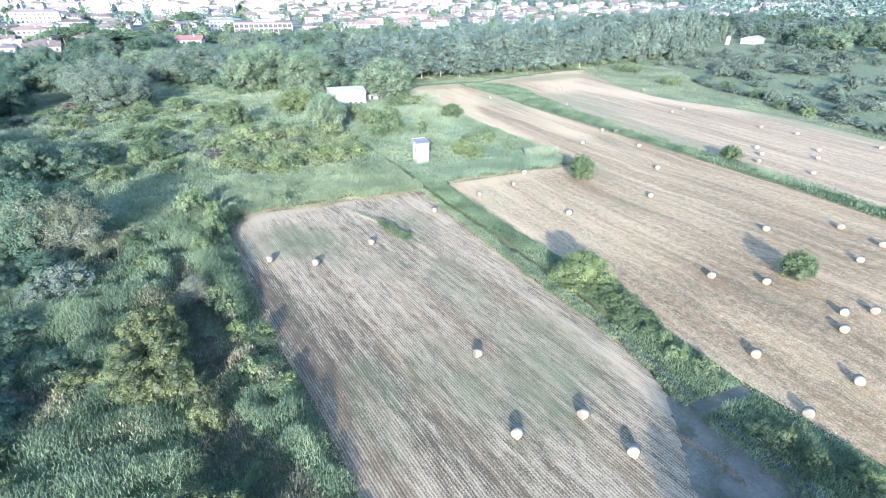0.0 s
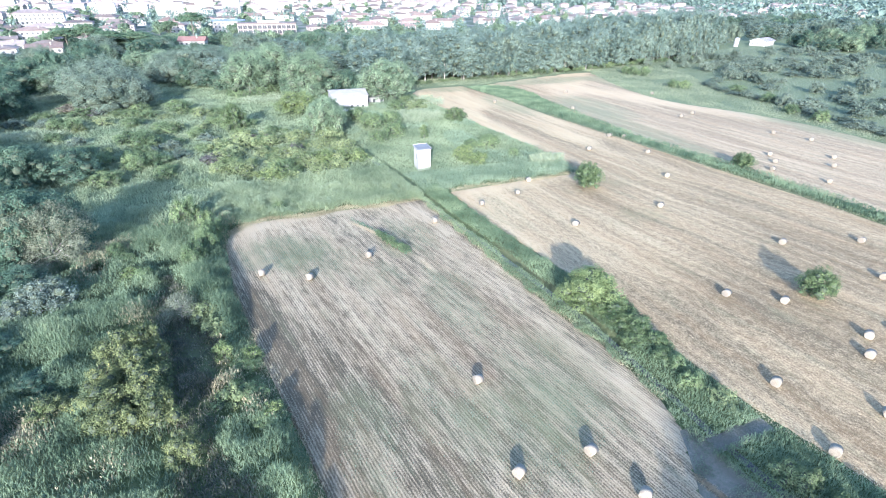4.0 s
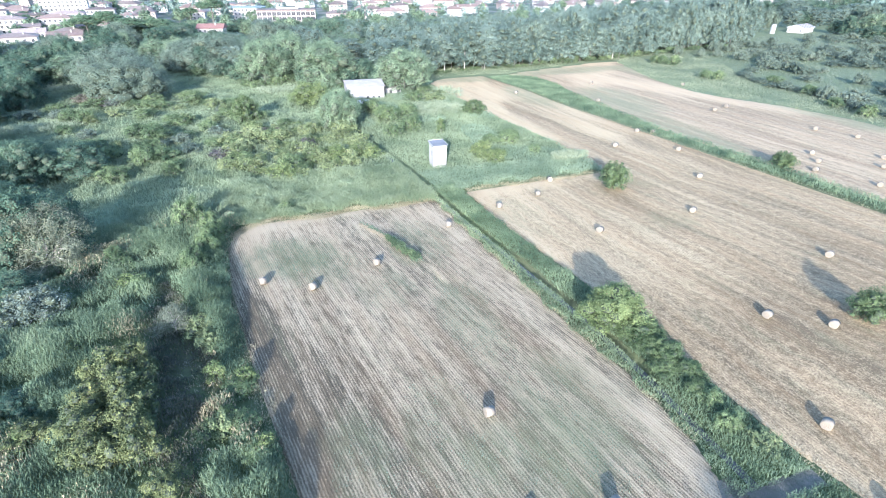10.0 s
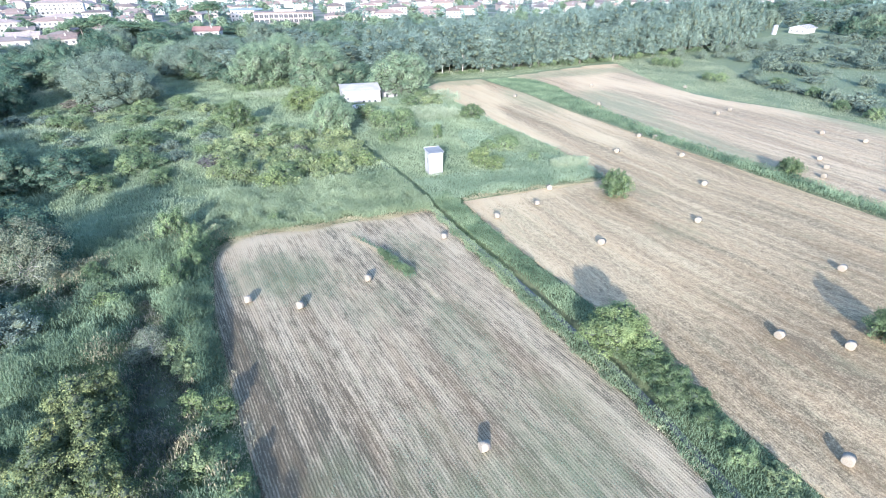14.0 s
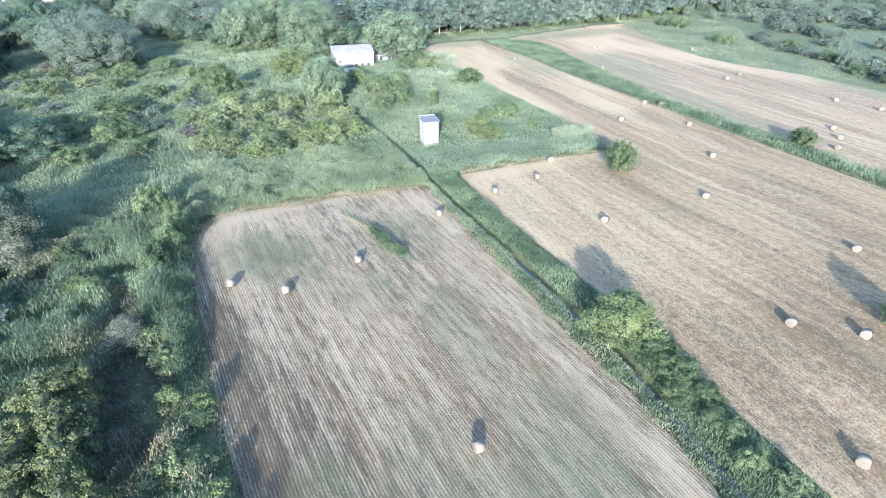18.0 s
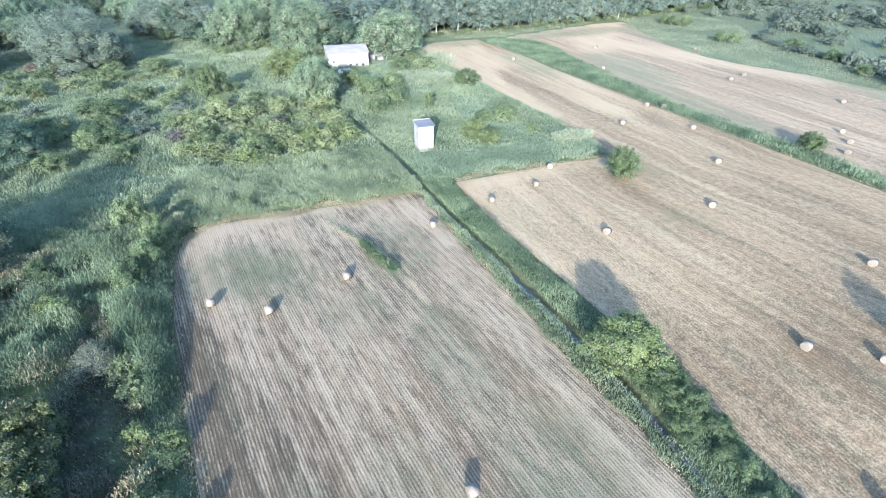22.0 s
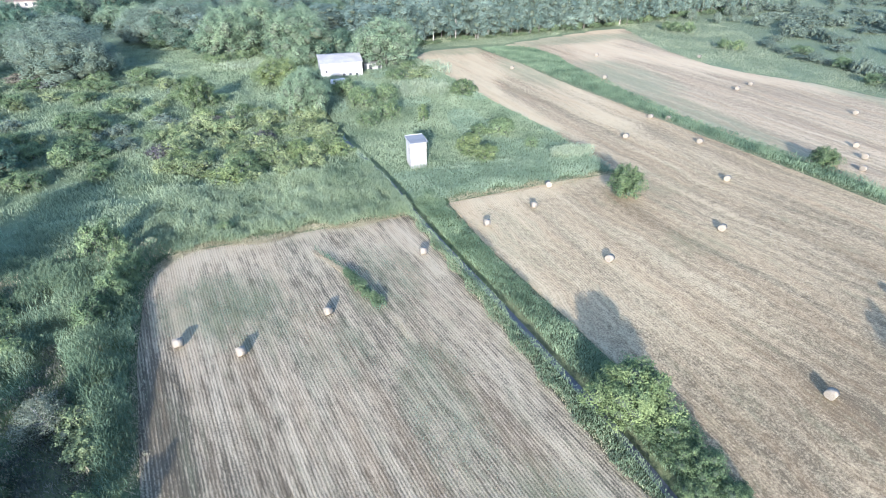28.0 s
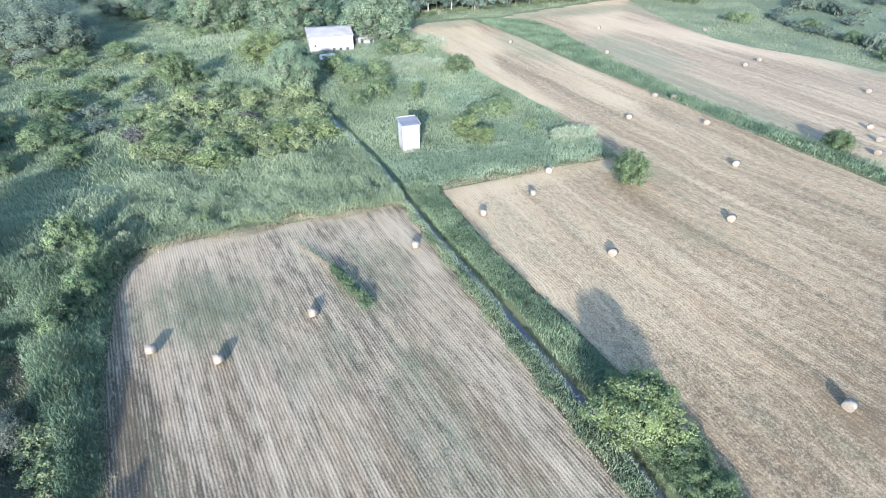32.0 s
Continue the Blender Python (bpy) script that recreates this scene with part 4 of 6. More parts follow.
def house(x, y, turn, w, d, storeys, wall, roof, rise=1.6, hip=True, flat=False, detail=True, label="", name="house", category="house", group="houses of the town", chimney=True, balcony=False):
    """A house with plastered walls, an overhanging roof, windows on its faces, and a chimney."""
    thing = new(name)
    thing.matrix_basis = pose(x, y, -0.1, 0, 0, turn)
    h = storeys * 3.2 + 0.6
    bm = bmesh.new()
    box(bm, -w / 2, w / 2, -d / 2, d / 2, -0.3, h)
    if not flat and not hip:
        for s in (-1, 1):
            a = [bm.verts.new(p) for p in ((s * w / 2, -d / 2, h), (s * w / 2, d / 2, h), (s * w / 2, 0, h + rise * 0.9))]
            b = [bm.verts.new((v.co.x - s * 0.25, v.co.y, v.co.z)) for v in a]
            bm.faces.new(a), bm.faces.new(b), bm.faces.new((a[0], a[2], b[2], b[0])), bm.faces.new((a[1], a[2], b[2], b[1]))
    part("wall", bm, wall, thing)
    if flat:
        bm = bmesh.new()
        box(bm, -w / 2 - 0.3, w / 2 + 0.3, -d / 2 - 0.3, d / 2 + 0.3, h, h + 0.35)
        top = part("roof", bm, roof, thing)
        bm = bmesh.new()
        box(bm, -w * 0.15, w * 0.15, -d * 0.2, d * 0.2, h + 0.35, h + 2.4)
        part("stair_head", bm, wall, thing)
    else:
        v, f = roof_mesh(w, d, h, rise, 0.95, hip)
        top = link_mesh("roof", v, f, roof, thing)
        if chimney:
            bm = bmesh.new()
            box(bm, w * 0.18, w * 0.18 + 0.6, -d * 0.22, -d * 0.22 + 0.6, h, h + rise + 0.7)
            part("chimney", bm, wall, top)
    if detail:
        nx, ny = max(2, int(w / 3.2)), max(2, int(d / 3.6))
        for s in range(storeys):
            z = s * 3.2 + 1.85
            for k in range(nx):
                window_part(thing, -w / 2 + (k + 0.5) * w / nx, -d / 2, z, 0, 1.4, 1.6)
            for k in range(ny):
                yy = -d / 2 + (k + 0.5) * d / ny
                window_part(thing, -w / 2, yy, z, -90)
                window_part(thing, w / 2, yy, z, 90)
        if balcony:
            for s in range(1, storeys):
                bm = bmesh.new()
                z = s * 3.2
                box(bm, -w * 0.3, w * 0.3, -d / 2 - 1.2, -d / 2 - 0.005, z, z + 0.16)
                box(bm, -w * 0.3, w * 0.3, -d / 2 - 1.2, -d / 2 - 1.12, z + 0.16, z + 1.0)
                part("balcony", bm, wall, thing)
    return tagged(thing, label or "pale plastered town house with an overhanging tiled roof", category, group)


FAR = []


def build_far_houses():
    """The houses in the far streets, joined: walls, pitched roofs and rows of windows."""
    verts, faces, mats = [], [], []
    for x, y, turn, w, d, storeys, tone, cover, rise, hip in FAR:
        h = storeys * 3.2 + 1.0
        m = pose(x, y, -0.1, 0, 0, turn)
        v = [(a, b, c) for c in (-0.3, h) for a, b in ((-w / 2, -d / 2), (w / 2, -d / 2), (w / 2, d / 2), (-w / 2, d / 2))]
        f = [(0, 1, 5, 4), (1, 2, 6, 5), (2, 3, 7, 6), (3, 0, 4, 7)]
        g = [tone] * 4
        rv, rf = roof_mesh(w, d, h + 0.2, rise, 0.6, hip)
        f += [tuple(i + 8 for i in q) for q in rf]
        g += [3 + cover] * len(rf)
        v += rv
        for s in range(storeys):
            for side in range(4):
                run, away = (w, d) if side % 2 == 0 else (d, w)
                for k in range(int(run / 3.4)):
                    c = -run / 2 + (k + 0.5) * run / int(run / 3.4)
                    q = pose(0, 0, 0, 0, 0, 90 * side)
                    n = len(v)
                    v += [tuple(q @ Vector((c + a, -away / 2 - 0.05, s * 3.0 + 1.75 + b))) for a, b in ((-0.6, -0.7), (0.6, -0.7), (0.6, 0.7), (-0.6, 0.7))]
                    f.append((n, n + 1, n + 2, n + 3))
                    g.append(5)
        o = len(verts)
        verts += [tuple(m @ Vector(p)) for p in v]
        faces += [tuple(i + o for i in q) for q in f]
        mats += g
    ob = link_mesh("distant_houses", verts, faces, M_PLASTER)
    for mat in (M_PLASTER_CREAM, M_PLASTER_PINK, M_TILE_FADED, M_TILE_BROWN, M_DARK):
        ob.data.materials.append(mat)
    ob.data.polygons.foreach_set("material_index", mats)
    tagged(ob, "streets of pale tiled houses far across the town", "houses", kind="stuff")


def build_transformer_tower():
    thing = new("utility_tower")
    thing.matrix_basis = pose(45.05, 44.4, -0.05, 0, 0, -1)
    h, x, y = 5.75, 1.8, 1.9
    bm = bmesh.new()
    box(bm, -x, x, -y, y, -0.3, h, 0.04)
    part("wall", bm, M_PLASTER_AGED, thing, "white plastered wall with faint stains")
    bm = bmesh.new()
    made = box(bm, -x - 0.22, x + 0.22, -y - 0.22, y + 0.22, h, h + 0.18)
    for v in made.verts:
        v.co.z += 0.06 * (v.co.y + y) if v.co.z > h + 0.05 else 0.0
    part("roof", bm, M_SLATE, thing, "grey slab roof with a slight fall")
    bm = bmesh.new()
    for s in (-1, 1):
        box(bm, s * (x + 0.2) - 0.03, s * (x + 0.2) + 0.03, -y - 0.2, y + 0.2, h + 0.18, h + 0.36)
    box(bm, -x - 0.17, x + 0.17, y + 0.14, y + 0.2, h + 0.25, h + 0.55)
    part("roof_edge", bm, M_CONCRETE, thing)
    bm = bmesh.new()
    box(bm, -x - 0.02, -x + 0.1, -0.75, -0.4, 3.0, 4.3)
    slit = part("window_slit", bm, M_DARK, thing)
    bm = bmesh.new()
    box(bm, -x - 0.05, -x - 0.001, -0.82, -0.33, 2.9, 3.0)
    part("sill", bm, M_CONCRETE, slit)
    bm = bmesh.new()
    box(bm, x - 0.1, x + 0.03, -0.5, 0.5, 0.0, 2.1)
    part("door", bm, M_SHUTTER, thing, "dark metal door")
    bm = bmesh.new()
    box(bm, -x - 0.02, x + 0.02, -y - 0.03, -y - 0.001, h - 0.55, h - 0.45)
    part("cornice", bm, M_PLASTER_AGED, thing)
    tagged(thing, "small white flat-roofed utility tower standing in reeds", "tower")


def build_barn():
    thing = new("barn")
    thing.matrix_basis = pose(42.0, 130.0, -0.05, 0, 0, -3)
    w, d, h, rise = 14.2, 14.5, 4.7, 1.3
    bm = bmesh.new()
    box(bm, -w / 2, w / 2, -d / 2, d / 2, -0.3, h)
    for s in (-1, 1):
        a = [bm.verts.new(p) for p in ((s * w / 2, -d / 2, h), (s * w / 2, d / 2, h), (s * w / 2, 0, h + rise))]
        b = [bm.verts.new((v.co.x - s * 0.3, v.co.y, v.co.z)) for v in a]
        bm.faces.new(a), bm.faces.new(b), bm.faces.new((a[0], a[2], b[2], b[0])), bm.faces.new((a[1], a[2], b[2], b[1]))
    part("wall", bm, M_PLASTER_AGED, thing, "whitewashed barn wall")
    v, f = roof_mesh(w, d, h + 0.25, rise, 0.35, False, 0.15)
    top = link_mesh("roof", v, f, M_SHEET_AGED, thing)
    for k in range(13):
        bm = bmesh.new()
        px = -w / 2 + 0.3 + k * (w - 0.6) / 12
        a = [bm.verts.new(p) for p in ((px, -d / 2 - 0.34, h + 0.26), (px + 0.06, -d / 2 - 0.34, h + 0.26), (px + 0.06, 0, h + 0.26 + rise), (px, 0, h + 0.26 + rise))]
        b = [bm.verts.new((q.co.x, q.co.y, q.co.z + 0.05)) for q in a]
        bm.faces.new(b)
        for i in range(4):
            bm.faces.new((a[i], a[(i + 1) % 4], b[(i + 1) % 4], b[i]))
        part("roof_rib", bm, M_SHEET_AGED, top)
    for px in (0.6, 2.8, 5.0):
        bm = bmesh.new()
        box(bm, px - 0.45, px + 0.45, -d / 2 - 0.02, -d / 2 + 0.1, 0.0, 1.3)
        part("opening", bm, M_DARK, thing)
    bm = bmesh.new()
    box(bm, -5.6, -5.0, -d / 2 - 0.02, -d / 2 + 0.1, 1.9, 2.6)
    part("opening", bm, M_DARK, thing)
    bm = bmesh.new()
    box(bm, w / 2 - 0.1, w / 2 + 0.02, -d / 2 + 0.6, -d / 2 + 3.6, 0.0, 3.4)
    part("barn_door", bm, M_SHUTTER, thing, "dark boarded barn door")
    tagged(thing, "whitewashed barn with a pale sheet-metal roof by big trees", "barn")
    shed = new("lean_to")
    shed.matrix_basis = pose(54.0, 131.5, -0.05, 0, 0, -3)
    bm = bmesh.new()
    box(bm, -3.2, 3.2, -2.5, 2.5, -0.3, 2.3)
    part("wall", bm, M_PLASTER_AGED, shed)
    bm = bmesh.new()
    for v in box(bm, -3.5, 3.5, -2.9, 2.7, 2.3, 2.45).verts:
        v.co.z += (v.co.y + 2.9) * 0.08
    part("roof", bm, M_SHEET_AGED, shed)
    for px in (-1.0, 2.2):
        bm = bmesh.new()
        box(bm, px - 0.5, px + 0.5, -2.52, -2.4, 0, 1.9)
        part("door", bm, M_DARK, shed)
    tagged(shed, "low white outbuilding next to the barn", "outbuilding")
    tank = new("covered_trailer")
    tank.matrix_basis = pose(38.6, 113.0, 0.0, 0, 0, 6)
    bm = bmesh.new()
    box(bm, -2.4, 2.4, -1.0, 1.0, 0.75, 1.0)
    part("bed", bm, M_CONCRETE, tank)
    verts, quads = [], []
    for k, px in enumerate((-2.35, -2.2, 2.2, 2.35)):
        s = 0.9 if k in (0, 3) else 1.0
        verts += [(px, -1.0 * s, 1.0), (px, -0.95 * s, 1.7 * s), (px, -0.4 * s, 2.15 * s), (px, 0.4 * s, 2.15 * s), (px, 0.95 * s, 1.7 * s), (px, 1.0 * s, 1.0)]
        if k:
            quads += [((k - 1) * 6 + i, (k - 1) * 6 + i + 1, k * 6 + i + 1, k * 6 + i) for i in range(5)]
    link_mesh("cover", verts, quads + [(0, 1, 4, 5), (1, 2, 3, 4), (18, 19, 22, 23), (19, 20, 21, 22)], M_METAL, tank)
    for px in (-1.2, 1.2):
        for py in (-1.0, 1.0):
            bm = bmesh.new()
            bmesh.ops.create_cone(bm, cap_ends=True, segments=16, radius1=0.42, radius2=0.42, depth=0.25, matrix=pose(px, py, 0.42, 90))
            part("wheel", bm, M_DARK, tank)
    tagged(tank, "pale covered farm trailer parked by the barn", "trailer")


def build_town():
    white, cream, pink = M_PLASTER, M_PLASTER_CREAM, M_PLASTER_PINK
    # the long office block with rows of windows
    office = new("office_building")
    office.matrix_basis = pose(31.0, 418.0, -0.1, 0, 0, -7)
    bm = bmesh.new()
    box(bm, -24, 24, -8, 8, -0.3, 12.2)
    part("wall", bm, M_OFFICE, office, "pinkish plastered facade")
    bm = bmesh.new()
    box(bm, -24.6, 24.6, -8.6, 8.6, 12.2, 13.0)
    top = part("roof", bm, M_TILE_BROWN, office, "flat brownish roof")
    bm = bmesh.new()
    box(bm, -8, 10, -2, 4, 13.0, 14.4)
    part("plant_room", bm, white, top)
    for s in range(3):
        for k in range(12):
            window_part(office, -22 + k * 4.0, -8, 2.2 + s * 3.8, 0, 3.3, 2.7)
        for k in range(4):
            window_part(office, -24, -6 + k * 4.0, 2.2 + s * 3.8, -90, 3.0, 2.4)
    for k in range(13):
        bm = bmesh.new()
        box(bm, -24.2 + k * 4.0, -23.8 + k * 4.0, -8.5, -8.005, -0.3, 12.2)
        part("pillar", bm, white, office)
    tagged(office, "three-storey pinkish office block with window bands", "office building")
    house(-25.8, 342, -12, 17, 10, 2, white, M_TILE_RED, 2.6, False, label="white house with a bright red gabled roof")
    house(0, 490, -6, 28, 14, 3, white, M_BLUE, 1.2, False, label="long white hall with a bluish sheet roof", name="hall", category="hall", chimney=False)
    house(104, 372, 4, 24, 8, 1, white, M_METAL, 0.8, False, label="low white shed with a pale roof behind trees", chimney=False)
    near = [(-124, 288, 12, 17, 11, 2), (-110, 322, 10, 16, 11, 2), (-124, 380, 8, 18, 12, 2), (-142, 455, 6, 21, 12, 2), (-149, 386, 12, 11, 10, 2), (-101, 384, 0, 6, 6, 2), (-165, 330, 15, 12, 10, 2), (-136, 345, 10, 15, 11, 2), (-150, 300, 12, 14, 11, 2), (-140, 415, 8, 20, 12, 2), (-118, 436, 6, 15, 11, 2), (-170, 410, 12, 20, 12, 3), (-190, 375, 14, 16, 12, 2), (-200, 440, 10, 18, 12, 2), (-128, 500, 4, 20, 13, 3), (-165, 535, 8, 34, 14, 4), (-180, 490, 6, 18, 12, 2), (-100, 470, 0, 16, 12, 2), (-210, 500, 10, 18, 12, 2), (-176, 345, 12, 14, 11, 2), (-115, 350, 5, 14, 11, 2)]
    for k, (x, y, a, w, d, s) in enumerate(near):
        house(x, y, a, w * 1.12, d * 1.1, s + (k % 3 == 0), (white, cream, white)[k % 3], (M_TILE_BROWN, M_TILE, M_TILE_BROWN, M_TILE_FADED)[k % 4], (1.7, 2.2)[k % 2], k % 3 != 1, balcony=True)
    mid = [(123, 416, -8, 24, 12, 3), (112, 444, -8, 16, 11, 3), (165, 440, -5, 18, 12, 2), (150, 490, 5, 16, 12, 3), (205, 470, -10, 17, 12, 2), (90, 520, 0, 18, 12, 3), (-60, 560, 5, 18, 12, 2), (-95, 600, 8, 16, 12, 2)]
    for k, (x, y, a, w, d, s) in enumerate(mid):
        house(x, y, a, w, d, s, (white, cream, pink, white)[k % 4], (M_TILE, M_TILE_BROWN)[k % 2], 2.8, True, balcony=k % 3 == 0)
    flats = [(-146, 742, 20, 14, 5), (-104, 700, 22, 14, 5), (-66, 672, 30, 15, 6), (-33, 830, 24, 14, 6), (6, 824, 25, 14, 6), (60, 870, 30, 14, 5)]
    for x, y, w, d, s in flats:
        house(x, y, rng.uniform(-8, 8), w, d, s, white, M_SLAB, flat=True, label="white apartment block with a flat roof", name="apartment_building", category="apartment block", balcony=True, group="apartment blocks")
    # streets of smaller houses further back
    count = 0
    for row in range(28):
        for col in range(66):
            y = 500 + row * 44 + rng.uniform(-9, 9)
            x = -640 + col * 46 + (row % 2) * 20 + rng.uniform(-11, 11)
            chance, turn, s = rng.uniform(), rng.choice([-8, 0, 6, 82, 90]), int(rng.choice([1, 2, 2, 2, 3]))
            w, d = rng.uniform(13, 24), rng.uniform(10, 14)
            tone, cover = int(rng.integers(5)), int(rng.integers(3))
            if chance < 0.12 or y > 1750 or x < -0.4 * y - 40 or x > 1.9 * y or (x > 1.05 * y and chance < 0.55) or (x > 330 and y < 500):
                continue
            if any(abs(x - q[0]) < 26 and abs(y - q[1]) < 22 for q in near + mid + flats) or (abs(x - 31) < 40 and y < 520) or (abs(x) < 30 and y < 520):
                continue
            if (x > 560 and y > 960 - max(0.0, x - 900) * 0.15) or (x > 480 and chance < 0.3):
                continue
            if y > 660:
                FAR.append((x, y, turn, w, d, s, (0, 0, 1, 0, 2)[tone], cover % 2, rng.uniform(2.0, 3.2), cover != 2))
                continue
            house(x, y, turn, w, d, s, (white, white, cream, white, pink)[tone], (M_TILE, M_TILE_BROWN, M_TILE)[cover], rng.uniform(2.0, 3.2), cover != 2, detail=y < 640 and count < 42, chimney=y < 560)
            count += 1
    for k in range(64):
        x = 560 + (k % 16) * 62 + rng.uniform(-18, 18)
        y = 500 + (k // 16) * 75 + (k % 16) * 12 + rng.uniform(-16, 16)
        FAR.append((x, y, rng.uniform(-25, 25), rng.uniform(15, 26), rng.uniform(11, 15), int(rng.choice([1, 2, 2])), (0, 1, 0)[k % 3], k % 2, rng.uniform(2.2, 3.4), k % 3 > 0))
    build_far_houses()
    farm = house(432, 252, 18, 20, 12, 1, white, M_METAL, 2.4, False, label="white farmhouse with a striped pale roof on the plain", name="farmhouse", category="farmhouse", group="farm on the plain", chimney=False)
    farm_roof = [o for o in farm.children if o.name.startswith("roof")][0]
    for k in range(5):
        bm = bmesh.new()
        x0 = -9.4 + k * 4.2
        low = [bm.verts.new(q) for q in ((x0, -6.9, 3.86), (x0 + 1.7, -6.9, 3.86), (x0 + 1.7, -0.1, 6.2), (x0, -0.1, 6.2))]
        high = [bm.verts.new((q.co.x, q.co.y, q.co.z + 0.1)) for q in low]
        bm.faces.new(high)
        for i in range(4):
            bm.faces.new((low[i], low[(i + 1) % 4], high[(i + 1) % 4], high[i]))
        part("roof_strip", bm, M_TILE_BROWN, farm_roof, "brown strip of the roof")
    silo = new("silo")
    silo.matrix_basis = pose(399, 250, 0)
    bm = bmesh.new()
    bmesh.ops.create_cone(bm, cap_ends=True, segments=20, radius1=1.8, radius2=1.8, depth=6.4, matrix=pose(0, 0, 3.1))
    part("wall", bm, M_CONCRETE, silo)
    bm = bmesh.new()
    bmesh.ops.create_cone(bm, cap_ends=True, segments=20, radius1=2.0, radius2=0.2, depth=0.9, matrix=pose(0, 0, 6.75))
    part("roof", bm, M_METAL, silo)
    tagged(silo, "small grey cylindrical silo beside the farmhouse", "silo")
    van = new("truck")
    van.matrix_basis = pose(-68, 398, 0, 0, 0, 4)
    bm = bmesh.new()
    box(bm, -6.5, 2.5, -1.3, 1.3, 1.0, 3.9, 0.1)
    part("cargo_box", bm, M_METAL, van, "white cargo box")
    bm = bmesh.new()
    box(bm, 2.7, 5.2, -1.25, 1.25, 0.7, 3.9, 0.2)
    cab = part("cab", bm, M_RED, van, "bright red cab")
    bm = bmesh.new()
    box(bm, 5.12, 5.23, -1.0, 1.0, 1.9, 2.8)
    part("windscreen", bm, M_DARK, cab)
    for px in (-5.2, -4.0, 3.8):
        for py in (-1.15, 1.15):
            bm = bmesh.new()
            bmesh.ops.create_cone(bm, cap_ends=True, segments=14, radius1=0.5, radius2=0.5, depth=0.3, matrix=pose(px, py, 0.5, 90))
            part("wheel", bm, M_DARK, van)
    tagged(van, "white box truck with a red cab parked behind trees", "truck")

# ---- reeds, grass and herbs ----
def in_left_bed(x, y):
    return (x < lerp_at(F1_LEFT, y) - 0.9 + 1.0 * value_noise(y, y * 0, 2.3, 19)) & (x > -38 - np.maximum(0, y + 45) * 0.42)


def lane(x, y):
    """The low shaded lane between the bushes and the reeds at the field's edge."""
    c = lerp_at([(-60, 0.0), (-48, -3.1), (-44, -6.0), (-40, -7.8), (-31, -9.6), (-26, -9.6), (-17, -10.3), (-11, -11.8), (-4.6, -13.6), (4, -15)], y)
    wide = lerp_at([(-60, 1.0), (-48, 2.6), (-42, 2.4), (-36, 0.9), (-31, 1.6), (-20, 2.9), (-11, 2.6), (-4, 1.8), (4, 0.4)], y)
    return np.clip(1.6 - np.abs(x - c) / (wide * 1.25), 0, 1) * ((y < 5) & (y > -62))


